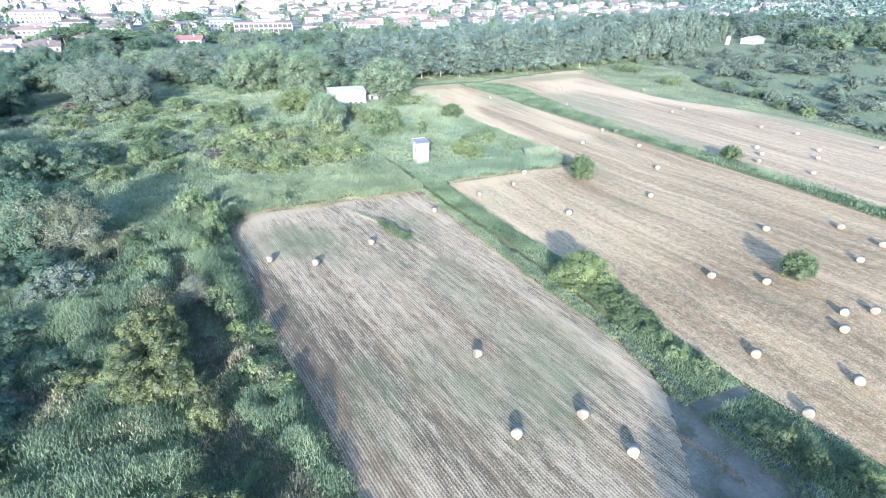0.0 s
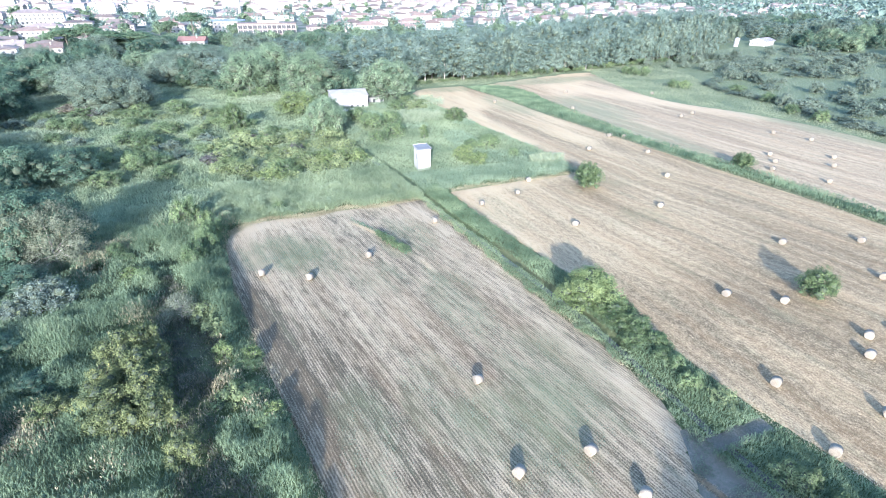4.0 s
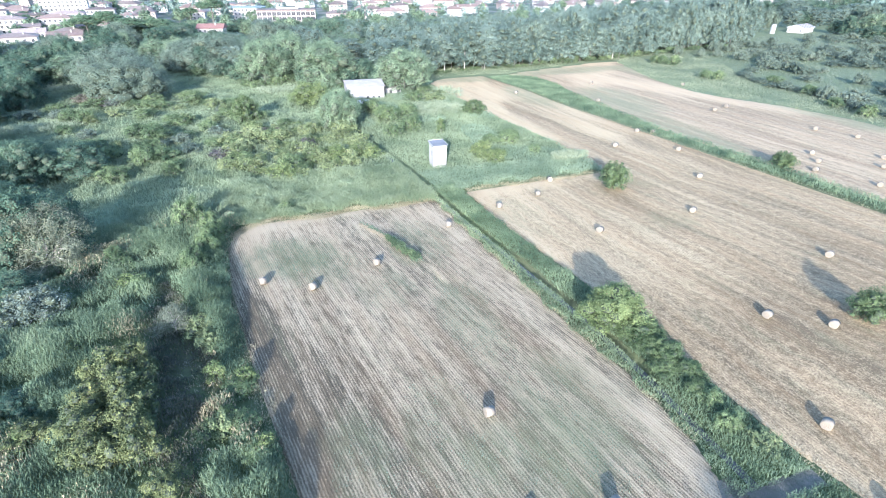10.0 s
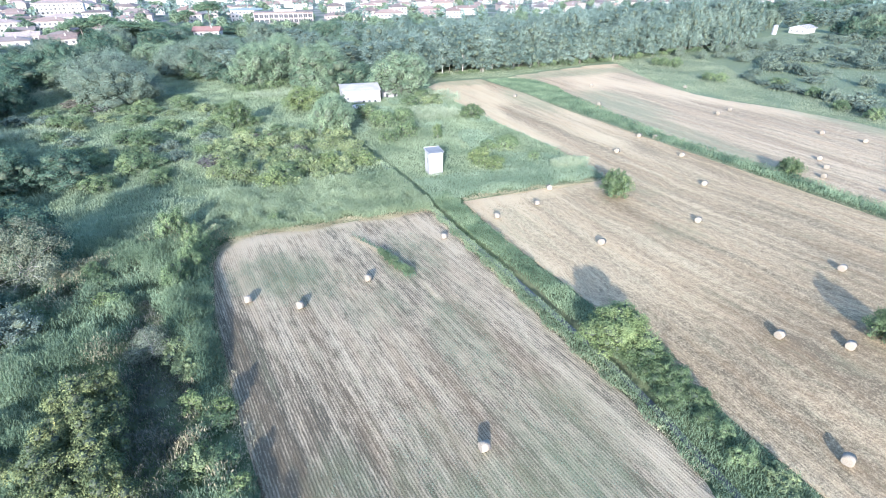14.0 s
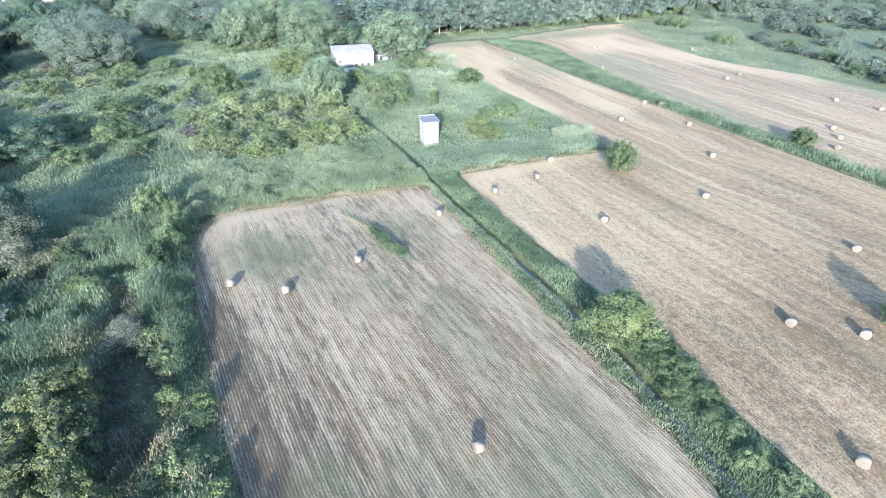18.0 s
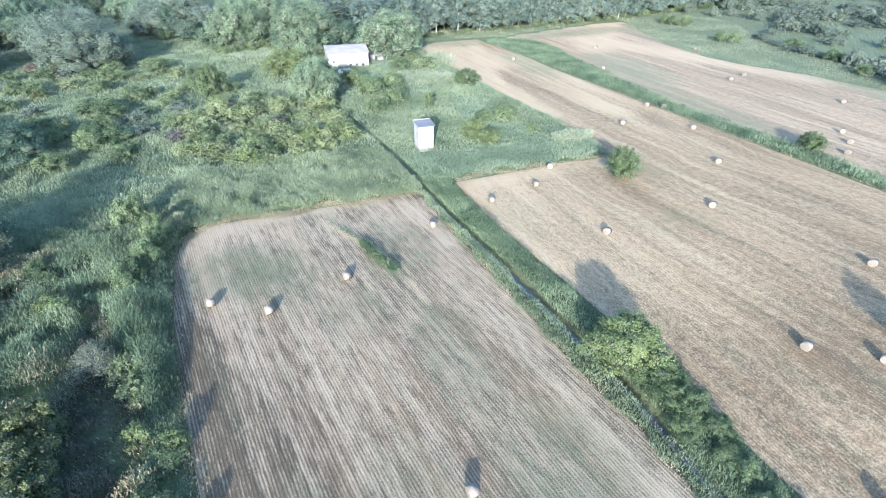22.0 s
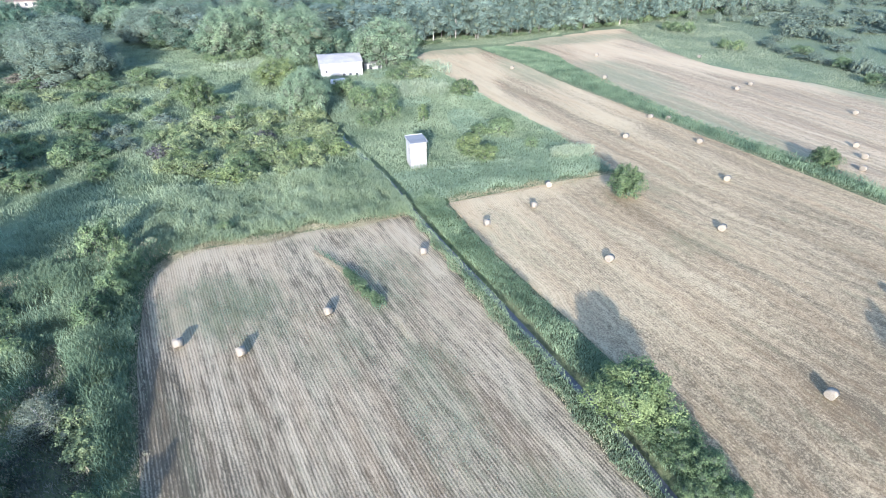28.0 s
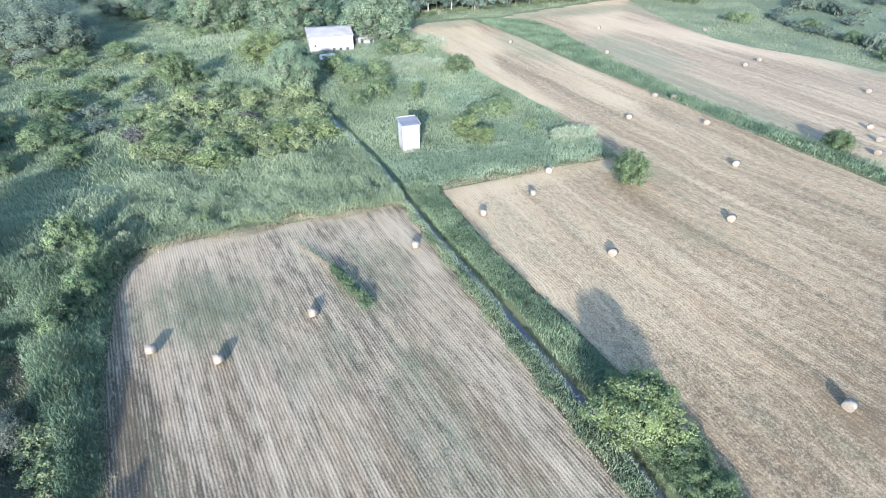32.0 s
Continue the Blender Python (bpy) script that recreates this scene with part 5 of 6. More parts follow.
def build_reeds():
    # the reed bed beside the first field
    p = scatter(1300000, -85, 14, -72, 26, lambda x, y: in_left_bed(x, y) * np.clip(1.9 * value_noise(x, y, 2.6, 1) - 0.25, 0.04, 1) * np.where(lerp_at(F1_LEFT, y) - x > 45, 0.35, 1.0) * np.where(y < -60, 0.4, 1.0))
    x, y = p[:, 0], p[:, 1]
    near_field = np.clip(1.5 - (lerp_at(F1_LEFT, y) - x) / 5.0, 0, 1)
    inner = np.clip((lerp_at(F1_LEFT, y) - x) / 3.0, 0, 1)
    even = np.maximum(np.clip((-28 - y) / 8, 0, 1) * (x < -12), np.clip((y + 14) / 6, 0, 1))
    h = (0.4 + 1.2 * value_noise(x, y, 9.0, 2) + 1.2 * even + (2.2 - 1.2 * even) * value_noise(x, y, 2.6, 1) ** 1.4 + 1.1 * near_field * inner * value_noise(x, y, 5.5, 18)) * (1 - 0.9 * lane(x, y))
    h *= np.clip(0.55 + (lerp_at(F1_LEFT, y) - x) / 8.0, 0.55, 1)
    keep = rng.uniform(size=len(p)) > 0.88 * lane(x, y)
    p, x, y, h = p[keep], x[keep], y[keep], h[keep]
    dry = value_noise(x, y, 9.0, 11) + 0.35 * lane(x, y) + rng.uniform(-0.25, 0.25, len(p)) > 0.9
    blades("reed_bed", p[~dry], h[~dry], M_REED, "dense bed of grey-green reeds beside the stubble", "reeds", 0.056, 0.68)
    blades("dry_reeds", p[dry], h[dry], M_DRY, "patches of straw-coloured dry grass in the reeds", "dry grass", 0.1, 0.5)
    # low stalks along the lane, darker than the reeds beside it
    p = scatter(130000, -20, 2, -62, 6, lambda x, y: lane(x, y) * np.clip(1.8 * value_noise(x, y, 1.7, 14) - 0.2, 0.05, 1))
    blades("dead_stalks", p, 0.2 + 1.5 * value_noise(p[:, 0], p[:, 1], 1.7, 14) ** 1.5, M_STALK, "tangle of low dark stalks and brambles in the lane", "undergrowth", 0.07, 0.45)
    # fresh reeds along the top of the first field
    edge = lambda x: 23.2 + 1.2 * np.sin(x * 0.12) + 1.0 * np.sin(x * 0.7)
    p = scatter(110000, -8, 38, 23, 46, lambda x, y: (y > edge(x)) * (x < lerp_at(DITCH, y) - 1.0) * np.where(y < 38, 1.0, 0.6))
    h = 0.5 + 1.3 * value_noise(p[:, 0], p[:, 1], 5.0, 21) + 1.1 * value_noise(p[:, 0], p[:, 1], 1.8, 22)
    blades("reed_margin", p, h, M_GRASS, "light green reeds lining the mown field", "reeds", 0.085, 0.85)
    # meadow of tall grass
    p = scatter(680000, -112, 60, 24, 200, lambda x, y: ((x > -44 - (y - 24) * 0.42) & (x < np.where(y < 130, lerp_at(DITCH, y) - 0.8, 26 + np.clip(y - 137, 0, 40) * 1.2)) & ~((y < 44) & (x > -6))) * np.clip(1.7 * value_noise(x, y, 3.4, 31) - 0.15, 0.08, 1) * np.where(y < 100, 1.0, 0.6))
    x, y = p[:, 0], p[:, 1]
    h = (0.4 + 0.9 * value_noise(x, y, 10.0, 32) + 1.1 * value_noise(x, y, 3.4, 31)) * np.where(y > 100, 0.75, 1.0)
    blades("tall_meadow_grass", p, h, M_GRASS, "tall pale green meadow grass on rough ground", "grass", 0.11, 0.9)
    # overgrown corner behind the second field
    def corner(x, y):
        return (x > lerp_at(DITCH, y) + 0.8) & (y > 26.8 + 0.8 * np.sin(x * 0.8)) & (x < np.where(y < 55, 84.3, lerp_at(F2_LEFT, np.maximum(y, 55)) - 0.8)) & (y < 140)
    p = scatter(330000, 27, 87, 25.8, 140, lambda x, y: corner(x, y) * np.where(y < 40, 1.0, 0.6) * ((np.abs(x - 45.05) > 1.9) | (np.abs(y - 44.4) > 2.0)))
    x, y = p[:, 0], p[:, 1]
    h = np.where(y < 36, 1.0, 0.6) + 0.5 * value_noise(x, y, 6.0, 41) + 0.6 * value_noise(x, y, 1.8, 42)
    low = (y > 40) & (value_noise(x, y, 11.0, 43) > 0.45)
    blades("reed_corner", p[~low], h[~low], M_REED_SOFT, "green reeds round the white tower", "reeds", 0.07, 0.75)
    blades("corner_grass", p[low], h[low], M_GRASS, "pale tall grass round the white tower", "grass", 0.07, 0.75)
    p = scatter(16000, 48, 78, 84, 112, lambda x, y: np.clip(1.5 - ((x - 62) / 9) ** 2 - ((y - 97) / 8) ** 2, 0, 1))
    q = scatter(9000, 74, 87, 33, 41, lambda x, y: np.clip(1.4 - ((x - 80.3) / 5) ** 2 - ((y - 37.2) / 2.6) ** 2, 0, 1))
    spots = ((-74, 178, 15, 8), (-64, 111, 11, 5), (12, 145, 11, 6), (73, 121, 7, 9), (-84, 166, 8, 5))
    for cx, cy, rx, ry in spots:
        q = np.concatenate([q, scatter(int(rx * ry * 70), cx - rx * 1.2, cx + rx * 1.2, cy - ry * 1.2, cy + ry * 1.2, lambda x, y: np.clip(1.4 - ((x - cx) / rx) ** 2 - ((y - cy) / ry) ** 2, 0, 1))])
    p = np.concatenate([p, q])
    blades("pale_reeds", p, 1.9 + 1.6 * value_noise(p[:, 0], p[:, 1], 3.0, 44), M_PALE, "pale whitish-green tufts of tall reeds", "reeds", 0.13, 1.0)
    # both banks of the ditch
    p = scatter(330000, 24, 54, -90, 27, lambda x, y: (x > np.where(y < -50, lerp_at(DITCH, y) - 3.4, lerp_at(F1_RIGHT, y) - 0.4 + 0.5 * np.sin(y))) & (x < lerp_at(DITCH, y) - np.where(y < -38, 0.1, np.where(y < -8, 0.72 + 0.25 * np.sin(y * 0.45), 0.6))) & ~((y < -54.7) & (y > -56.3)))
    h = 0.3 + 0.5 * value_noise(p[:, 0], p[:, 1], 3.0, 51) + 0.5 * value_noise(p[:, 0], p[:, 1], 1.1, 53)
    blades("ditch_herbs", p, h, M_HERB, "light green herbs on the ditch bank", "herbs", 0.055, 0.42)
    gap = lambda y: ~((y < -54.7) & (y > -56.3))
    p = scatter(330000, 38, 66, -90, 30, lambda x, y: (x > lerp_at(DITCH, y) + np.where(y < -38, 0.0, np.where(y < -8, 0.6 + 0.15 * np.sin(y * 0.45), 0.5))) & (x < lerp_at(F2_LEFT, np.minimum(y, 25)) - 0.9 + 0.4 * np.sin(y * 1.3)) & gap(y))
    x, y = p[:, 0], p[:, 1]
    h = (0.7 + 0.7 * value_noise(x, y, 3.5, 52) + 0.6 * value_noise(x, y, 1.2, 54)) * np.clip(1.25 - np.abs(x - lerp_at(DITCH, y) - 2.6) / 5.5, 0.5, 1)
    blades("ditch_reeds", p, h, M_REED_BRIGHT, "dense green reeds along the ditch", "reeds", 0.05, 0.55)
    # the strip between the second and the third field
    p = scatter(170000, 98, 142, -95, 150, lambda x, y: (x > lerp_at(F2_RIGHT, y) + 0.3) & (x < lerp_at(F3_LEFT, y) - 0.3))
    h = (0.9 + 0.8 * value_noise(p[:, 0], p[:, 1], 5.0, 61) + 0.6 * value_noise(p[:, 0], p[:, 1], 1.6, 62)) * np.where(p[:, 1] > 110, 0.4, 1.0)
    blades("reed_strip", p, h, M_REED, "long strip of green reeds dividing two stubble fields", "reeds", 0.1, 0.9)
    # the overgrown plain beyond the third field
    p = scatter(80000, 188, 440, -60, 260, lambda x, y: (x > lerp_at(F3_RIGHT, y) + 0.5) & (x > 195 + (y - 170) * 2.2) & (y < 190 + (x - 190) * 0.25))
    h = 0.5 + 0.9 * value_noise(p[:, 0], p[:, 1], 14.0, 71)
    blades("rough_grass", p, h, M_ROUGH, "rough grass on the overgrown plain", "grass", 0.19, 0.6)
    # dry grass on the fields' margins
    rim = []
    for table, n, side, low in ((F1_LEFT, 7500, -0.2, -76), (F1_RIGHT, 4500, 0.2, -48), (F2_LEFT, 4500, -0.5, -76), (F2_RIGHT, 3000, 0.3, -76), (F3_LEFT, 2500, -0.3, -76)):
        y = rng.uniform(low, 24 if n > 4000 else 140, n)
        rim.append(np.stack([lerp_at(table, y) + side + rng.normal(0, 0.55, n), y], 1))
    x = rng.uniform(-5, 37, 12000)
    rim.append(np.stack([x, 23.4 + 0.8 * np.sin(x * 0.4) - np.clip(-1 - x, 0, 9) * 0.9 + rng.normal(0, 0.8, len(x))], 1))
    x = rng.uniform(46, 84, 5000)
    rim.append(np.stack([x, 26.4 + 0.6 * np.sin(x * 0.5) + rng.normal(0, 0.8, len(x))], 1))
    p = np.concatenate(rim)
    blades("margin_grass", p, rng.uniform(0.12, 0.5, len(p)), M_DRY, "straw-coloured dry grass on the margins of the fields", "dry grass", 0.06, 0.34)
    # light grass between the far fields and the scrub
    def beyond(x, y):
        return np.where((y > 148) & (x < 180), (x > 70) & (y < 176) & (y > np.interp(x, [70, 75, 83, 104, 118, 127, 157, 187], [146, 146, 156, 156.5, 154, 159, 167, 175])), (x > lerp_at(F3_RIGHT, y) - 1.5 * value_noise(x, y, 4.0, 74) * 2) & (x < lerp_at(F3_RIGHT, y) + lerp_at(VERGE, y))) * np.clip(2.2 * value_noise(x, y, 9.0, 73) - 0.25, 0.1, 1)
    p = scatter(420000, 70, 255, -70, 190, beyond)
    blades("verge_grass", p, rng.uniform(0.25, 0.75, len(p)), M_VERGE, "light green grass round the far end of the fields", "grass", 0.09, 0.5)
    # straw lost along the wheel ruts
    p = scatter(60000, 30, 50, -78, -52, lambda x, y: (x > lerp_at(F1_RIGHT, y) - 0.5) * (x < lerp_at(DITCH, y) - 2.0) * np.clip(2.0 * value_noise(x, y, 1.8, 79) - 0.7, 0, 1))
    blades("track_weeds", p, rng.uniform(0.1, 0.3, len(p)), M_SPROUT, "low weeds on the trodden earth", "weeds", 0.08, 0.22)
    p = np.zeros((0, 2))
    for x0, y_0, x1, y_1, n in ((40.0, -58.0, 40.9, -61.4, 1300), (40.9, -61.4, 41.5, -64.5, 1100), (45.0, -64.6, 47.2, -67.2, 500), (101.0, 2.2, 92.8, -7.1, 110), (102.3, 1.3, 94.1, -8.0, 110), (92.8, -7.1, 83.2, -19.6, 90), (94.1, -8.0, 84.6, -20.4, 90), (18.9, 16.4, 20.8, 13.0, 520), (20.8, 13.0, 22.8, 9.0, 900), (27.9, -3.8, 28.5, -8.2, 240)):
        f = rng.uniform(0, 1, n)
        p = np.concatenate([p, np.stack([x0 + f * (x1 - x0) + rng.normal(0, 0.22, n), y_0 + f * (y_1 - y_0) + rng.normal(0, 0.3, n)], 1)])
    blades("loose_straw", p, rng.uniform(0.16, 0.26, len(p)), M_LOOSE_STRAW, "pale straw lost along the wheel ruts", "straw", 0.07, 0.24)
    # weeds that grew along a hollow in the first field
    p = scatter(240000, -5, 45, -70, 20, lambda x, y: np.clip(sum(w * np.clip(1.3 - ((x - cx) / rx) ** 2 - ((y - cy) / ry) ** 2, 0, 1) for cx, cy, rx, ry, w in WEEDS_1), 0, 0.6) * np.clip(2.4 * value_noise(x * 2.5 + y * 0.5, y, 3.0, 78) - 0.6, 0, 1) * (x < lerp_at(F1_RIGHT, y) - 0.5) * (x > lerp_at(F1_LEFT, y) + 1))
    blades("regrowth", p, rng.uniform(0.08, 0.22, len(p)), M_SPROUT, "green regrowth sprouting through the stubble", "weeds", 0.09, 0.18)
    p = scatter(34000, 17, 30, -9, 17, lambda x, y: np.clip(1.2 - np.abs(x - np.interp(-y, [-16.3, -12, -8.1, -4, -0.2, 3], [19.6, 21.8, 23.7, 24.9, 25.9, 26.6])) / np.where(y < 9, 1.0, 0.4), 0, 1) * (y > -1.5) * (0.2 + 0.8 * value_noise(x, y, 2.0, 77)))
    blades("field_weeds", p, rng.uniform(0.3, 1.0, len(p)), M_LEAF, "streak of green weeds in the mown field", "weeds", 0.1, 0.34)


# ---- trees and bushes ----
def build_trees():
    # single bushes in the fields and by the ditch
    plant("small_tree", 48.4, -27.6, 6.6, 7.6, group="bushes by the fields")
    for x, y, h, w in ((49.6, -31.6, 3.8, 5.2), (50.2, -35.6, 3.0, 4.6), (51.0, -39.5, 2.4, 3.8), (49.2, -34.0, 2.6, 3.4)):
        plant("field_bush", x, y, h, w, label="dark green shrub beside the ditch")
    for y in np.arange(-76, -37, 3.1):
        y = float(y) + rng.uniform(-1, 1)
        if -58.5 < y < -53:
            continue
        plant(("field_bush", "green_shrub", "bramble_bush")[int(rng.integers(3))], float(lerp_at(DITCH, y)) + rng.uniform(1.0, 4.5), y, rng.uniform(1.6, 2.7), rng.uniform(2.6, 4.0), variants=3, group="bushes by the fields", label="low green bush on the bank of the ditch")
    plant("field_bush", 80.0, 16.6, 6.3, 6.2, group="bushes by the fields")
    plant("field_bush", 85.3, -38.4, 5.0, 5.0, group="bushes by the fields")
    plant("field_bush", 130.6, 14.0, 4.4, 5.4, group="bushes by the fields", label="bushy green shrub growing in the reed strip")
    for k in range(9):
        f = k / 8
        plant("green_shrub", 22.9 + 3.0 * f + rng.uniform(-0.3, 0.3), 8.4 - 8.4 * f, rng.uniform(0.8, 1.5), rng.uniform(1.2, 2.0), group="weeds in the stubble", label="tall leafy weed standing in the stubble")
    # in the near reed bed
    plant("silver_bush", -30.9, -0.5, 6.2, 7.5), plant("silver_bush", -34.6, -2.4, 4.2, 5.0)
    plant("withered_shrub", -12.0, -9.2, 4.6, 4.6), plant("withered_tree", -33.0, 14.5, 12.0, 11.0)
    plant("withered_tree", -38.5, 20.0, 9.5, 8.0), plant("withered_tree", -43.0, 25.0, 8.0, 5.0)
    plant("green_shrub", -9.0, 12.4, 5.2, 4.4), plant("green_shrub", -10.6, 7.6, 5.0, 4.6), plant("green_shrub", -8.6, 16.0, 4.6, 4.0)
    for x, y, h, w in ((-17.8, -18.6, 6.0, 5.6), (-15.6, -16.8, 5.6, 4.0), (-15.2, -22.4, 6.0, 4.8), (-14.2, -26.8, 6.2, 5.2), (-12.8, -31.4, 6.0, 4.6), (-18.2, -27.6, 5.2, 5.6), (-24.6, -25.0, 3.0, 4.4), (-18.8, -22.8, 4.8, 4.8), (-17.0, -31.0, 4.4, 4.2), (-9.6, -37.0, 4.6, 3.6), (-7.2, -52.0, 5.4, 5.0), (-10.8, -50.0, 5.0, 5.0)):
        plant("yellow_bush", x, y, h, w, group="yellowing bushes in the reeds")
    for x, y, h in ((-25.4, -25.2, 2.6), (-28.0, -39.0, 2.4), (-0.6, -33.9, 2.6), (-2.6, -22.6, 2.8), (-6.0, -20.8, 3.0), (-4.5, -28.0, 2.2), (-30.0, -34.0, 2.6)):
        plant("lime_shrub", x, y, h, h * 0.95, group="small shrubs in the reeds")
    plant("rusty_bush", -31.8, -25.6, 3.0, 3.2)
    plant("green_shrub", -13.3, 25.8, 6.6, 5.6), plant("green_shrub", -8.0, 17.6, 4.4, 4.4), plant("green_shrub", -9.4, 21.5, 4.8, 4.2)
    plant("green_shrub", 5.5, 26.6, 2.8, 2.4)
    for x, y in ((-35, -12), (-38, -18), (-36, 6), (-41, 2), (-45, 10), (-40, -25), (-48, 18), (-33, -32)):
        plant("thicket_tree", x, y, rng.uniform(4, 6.5), rng.uniform(5, 7))
    for x, y, h, w in ((-36.5, 17.5, 14.0, 11.5), (-34, 22, 12, 9.5), (-41, 14, 8.5, 8), (-34, -22, 4.2, 5), (-31.5, -28, 3.6, 4.4), (-27.5, -19, 2.6, 4.2), (-33.5, -40, 3.6, 5), (-30, -46, 3.4, 4.6), (-35, -52, 4, 5)):
        plant("thicket_tree", x, y, h, w, variants=3)
    for k in range(7):
        y = rng.uniform(-12, 20)
        x = rng.uniform(-34, -13) - max(0.0, y) * 0.2
        plant(("green_shrub", "bramble_bush", "green_shrub")[k % 3], x, y, rng.uniform(2.0, 3.8), rng.uniform(2.6, 4.6), variants=3, group="small shrubs in the reeds")
    for k in range(22):
        y = rng.uniform(-48, 20)
        x = lerp_at(F1_LEFT, y) - rng.uniform(1.5, 6.5) if k % 2 else rng.uniform(-34, -14)
        if k % 2 == 0 and y < -12:
            continue
        plant(("green_shrub", "bramble_bush", "lime_shrub", "green_shrub")[k % 4], float(x), y, min(rng.uniform(2.0, 3.4), 0.9 + 0.35 * float(lerp_at(F1_LEFT, y) - x)), rng.uniform(2.4, 4.2), group="small shrubs in the reeds")
    # the dark wood on the far side of the bed
    for x, y, h, w in ((-57, 66, 10, 11), (-50.5, 63, 10.5, 10.5), (-55, 58, 8, 9), (-41, 64, 8, 11), (-63, 74, 9, 10), (-69, 83, 9, 10), (-75, 92, 9.5, 11), (-64, 60, 9, 9), (-72, 70, 10, 10), (-60, 50, 8, 9), (-68, 56, 9, 10), (-53, 46, 7, 8), (-46, 47, 5, 6),
                       (-80, 150, 13, 14), (-87, 140, 12.5, 13), (-92, 158, 13, 15), (-84, 127, 11, 13), (-92, 116, 11, 13), (-95, 132, 12, 12), (-82, 108, 9.5, 11), (-90, 98, 10, 11), (-80, 80, 10, 11), (-88, 86, 10, 11), (-102, 148, 12, 13), (-87, 200, 13, 15), (-94, 188, 13, 14), (-99, 172, 13, 14)):
        plant("thicket_tree", x, y, h, w, variants=3, group="trees of the wild wood")
    for x, y, h, w, k in ((-58, 121, 4.2, 6, "green_shrub"), (-53, 118, 4.4, 6, "green_shrub"), (-62, 124, 3.6, 6, "marsh_shrub"), (-50, 113, 3.6, 4, "yellow_bush"), (-61, 149, 3.2, 8, "rusty_bush"), (-55, 144, 3.0, 7, "rusty_bush"), (-51, 139, 3.4, 7, "purple_bush"), (-55, 104, 3.4, 5, "green_shrub"), (-48, 98, 3.0, 5, "marsh_shrub"), (-66, 136, 3.4, 7, "green_shrub"), (-72, 128, 3.4, 7, "marsh_shrub"), (-46, 124, 2.6, 6, "bramble_bush"), (-44, 86, 3.2, 6, "green_shrub"), (-47, 76, 3.4, 6, "green_shrub")):
        plant(k, x, y, h, w, variants=3, group="shrubs in the meadow")
    # big single trees round the meadow
    plant("willow_tree", -45, 150, 14.5, 25), plant("willow_tree", -52, 168, 16.5, 24), plant("willow_tree", -18, 205, 16, 29), plant("willow_tree", -30, 212, 14, 22)
    plant("broadleaf_tree", 5, 168, 18, 18), plant("broadleaf_tree", 31, 153, 17, 20), plant("broadleaf_tree", 60, 134.5, 16.2, 20), plant("broadleaf_tree", 17, 178, 18, 18)
    plant("broadleaf_tree", 25.0, 84.0, 12.6, 10.5), plant("broadleaf_tree", 27.5, 92, 11.5, 10)
    plant("small_tree", 20.5, 120, 8.2, 11.5, label="bright green bushy tree in front of the barn"), plant("field_bush", -2.8, 102.5, 9.0, 7.8, label="tall dense green bush standing alone in the meadow")
    for x, y, h, w in ((-22.8, 139, 4.6, 10), (-32.5, 131, 3.2, 7), (-32, 94, 4.8, 8.5), (-28, 90, 4.5, 6), (-23.7, 69.7, 4.4, 8), (-30, 78, 3.5, 6), (-20, 58, 3.2, 5), (-12, 78, 3.0, 5), (-26, 110, 3.0, 6), (-36, 118, 3.4, 7), (-8, 128, 2.6, 6)):
        plant("green_shrub", x, y, h, w, group="shrubs in the meadow")
    for k in range(34):
        y = rng.uniform(62, 135)
        x = rng.uniform(-36 - (y - 44) * 0.08, 2)
        if x > -10 and y < 95:
            continue
        plant(("green_shrub", "bramble_bush", "marsh_shrub")[k % 3], x, y, rng.uniform(1.6, 3.6), rng.uniform(3.0, 6.0), variants=3, group="shrubs in the meadow")
    for x, y, h, w in ((-27.8, 68.5, 5.2, 7.2), (-36.4, 74.5, 4.2, 6.2), (-28, 89, 5.0, 7.1), (-33, 58, 4.0, 6), (-20, 62, 2.8, 5), (-14, 96, 3.4, 6), (-24, 104, 3.4, 7), (-9, 112, 3.0, 6), (38, 150, 8, 8), (45, 152, 9, 9), (51, 147, 7, 7), (22, 163, 7, 8), (12, 172, 7, 8), (48, 158, 10, 9), (34, 163, 10, 9), (-6, 176, 8, 9), (-14, 190, 8, 10)):
        plant("thicket_tree" if y > 125 else "green_shrub", x, y, h, w, variants=3, group="trees round the meadow")
    for x, y, h, w in ((2, 158, 3.4, 6), (9, 160, 4, 6), (27, 145, 3.6, 6), (35, 145, 3, 5), (-3, 162, 3, 5), (66, 125, 3.4, 6), (-24, 192, 4, 8), (-12, 194, 4, 8), (14, 166, 4, 7), (20, 152, 3, 6), (-36, 140, 4, 8), (-54, 138, 4, 8), (-42, 136, 3, 6)):
        plant("green_shrub", x, y, h, w, group="shrubs in the meadow")
    # bramble thicket
    for k in range(165):
        x, y = rng.uniform(-9, 32), rng.uniform(46, 94)
        if ((x - 12) / 21) ** 2 + ((y - 69) / 24) ** 2 > 1.05 or x > lerp_at(DITCH, y) - 2.5:
            continue
        kind = rng.choice(["yellow_bush", "lime_shrub", "green_shrub", "bramble_bush"], p=[0.06, 0.2, 0.12, 0.62])
        s = 0.7 + 1.0 * rng.uniform() ** 1.6
        plant(str(kind), x, y, 2.5 * s, 4.0 * s, variants=3, group="bramble thicket")
    for x, y in ((13.8, 67.7), (-9.2, 66.0)):
        plant("purple_bush", x, y, 3.4, 5.4)
    for x, y in ((-2.0, 81.6), (2.0, 83.6), (6, 82)):
        plant("rusty_bush", x, y, 3.2, 5)
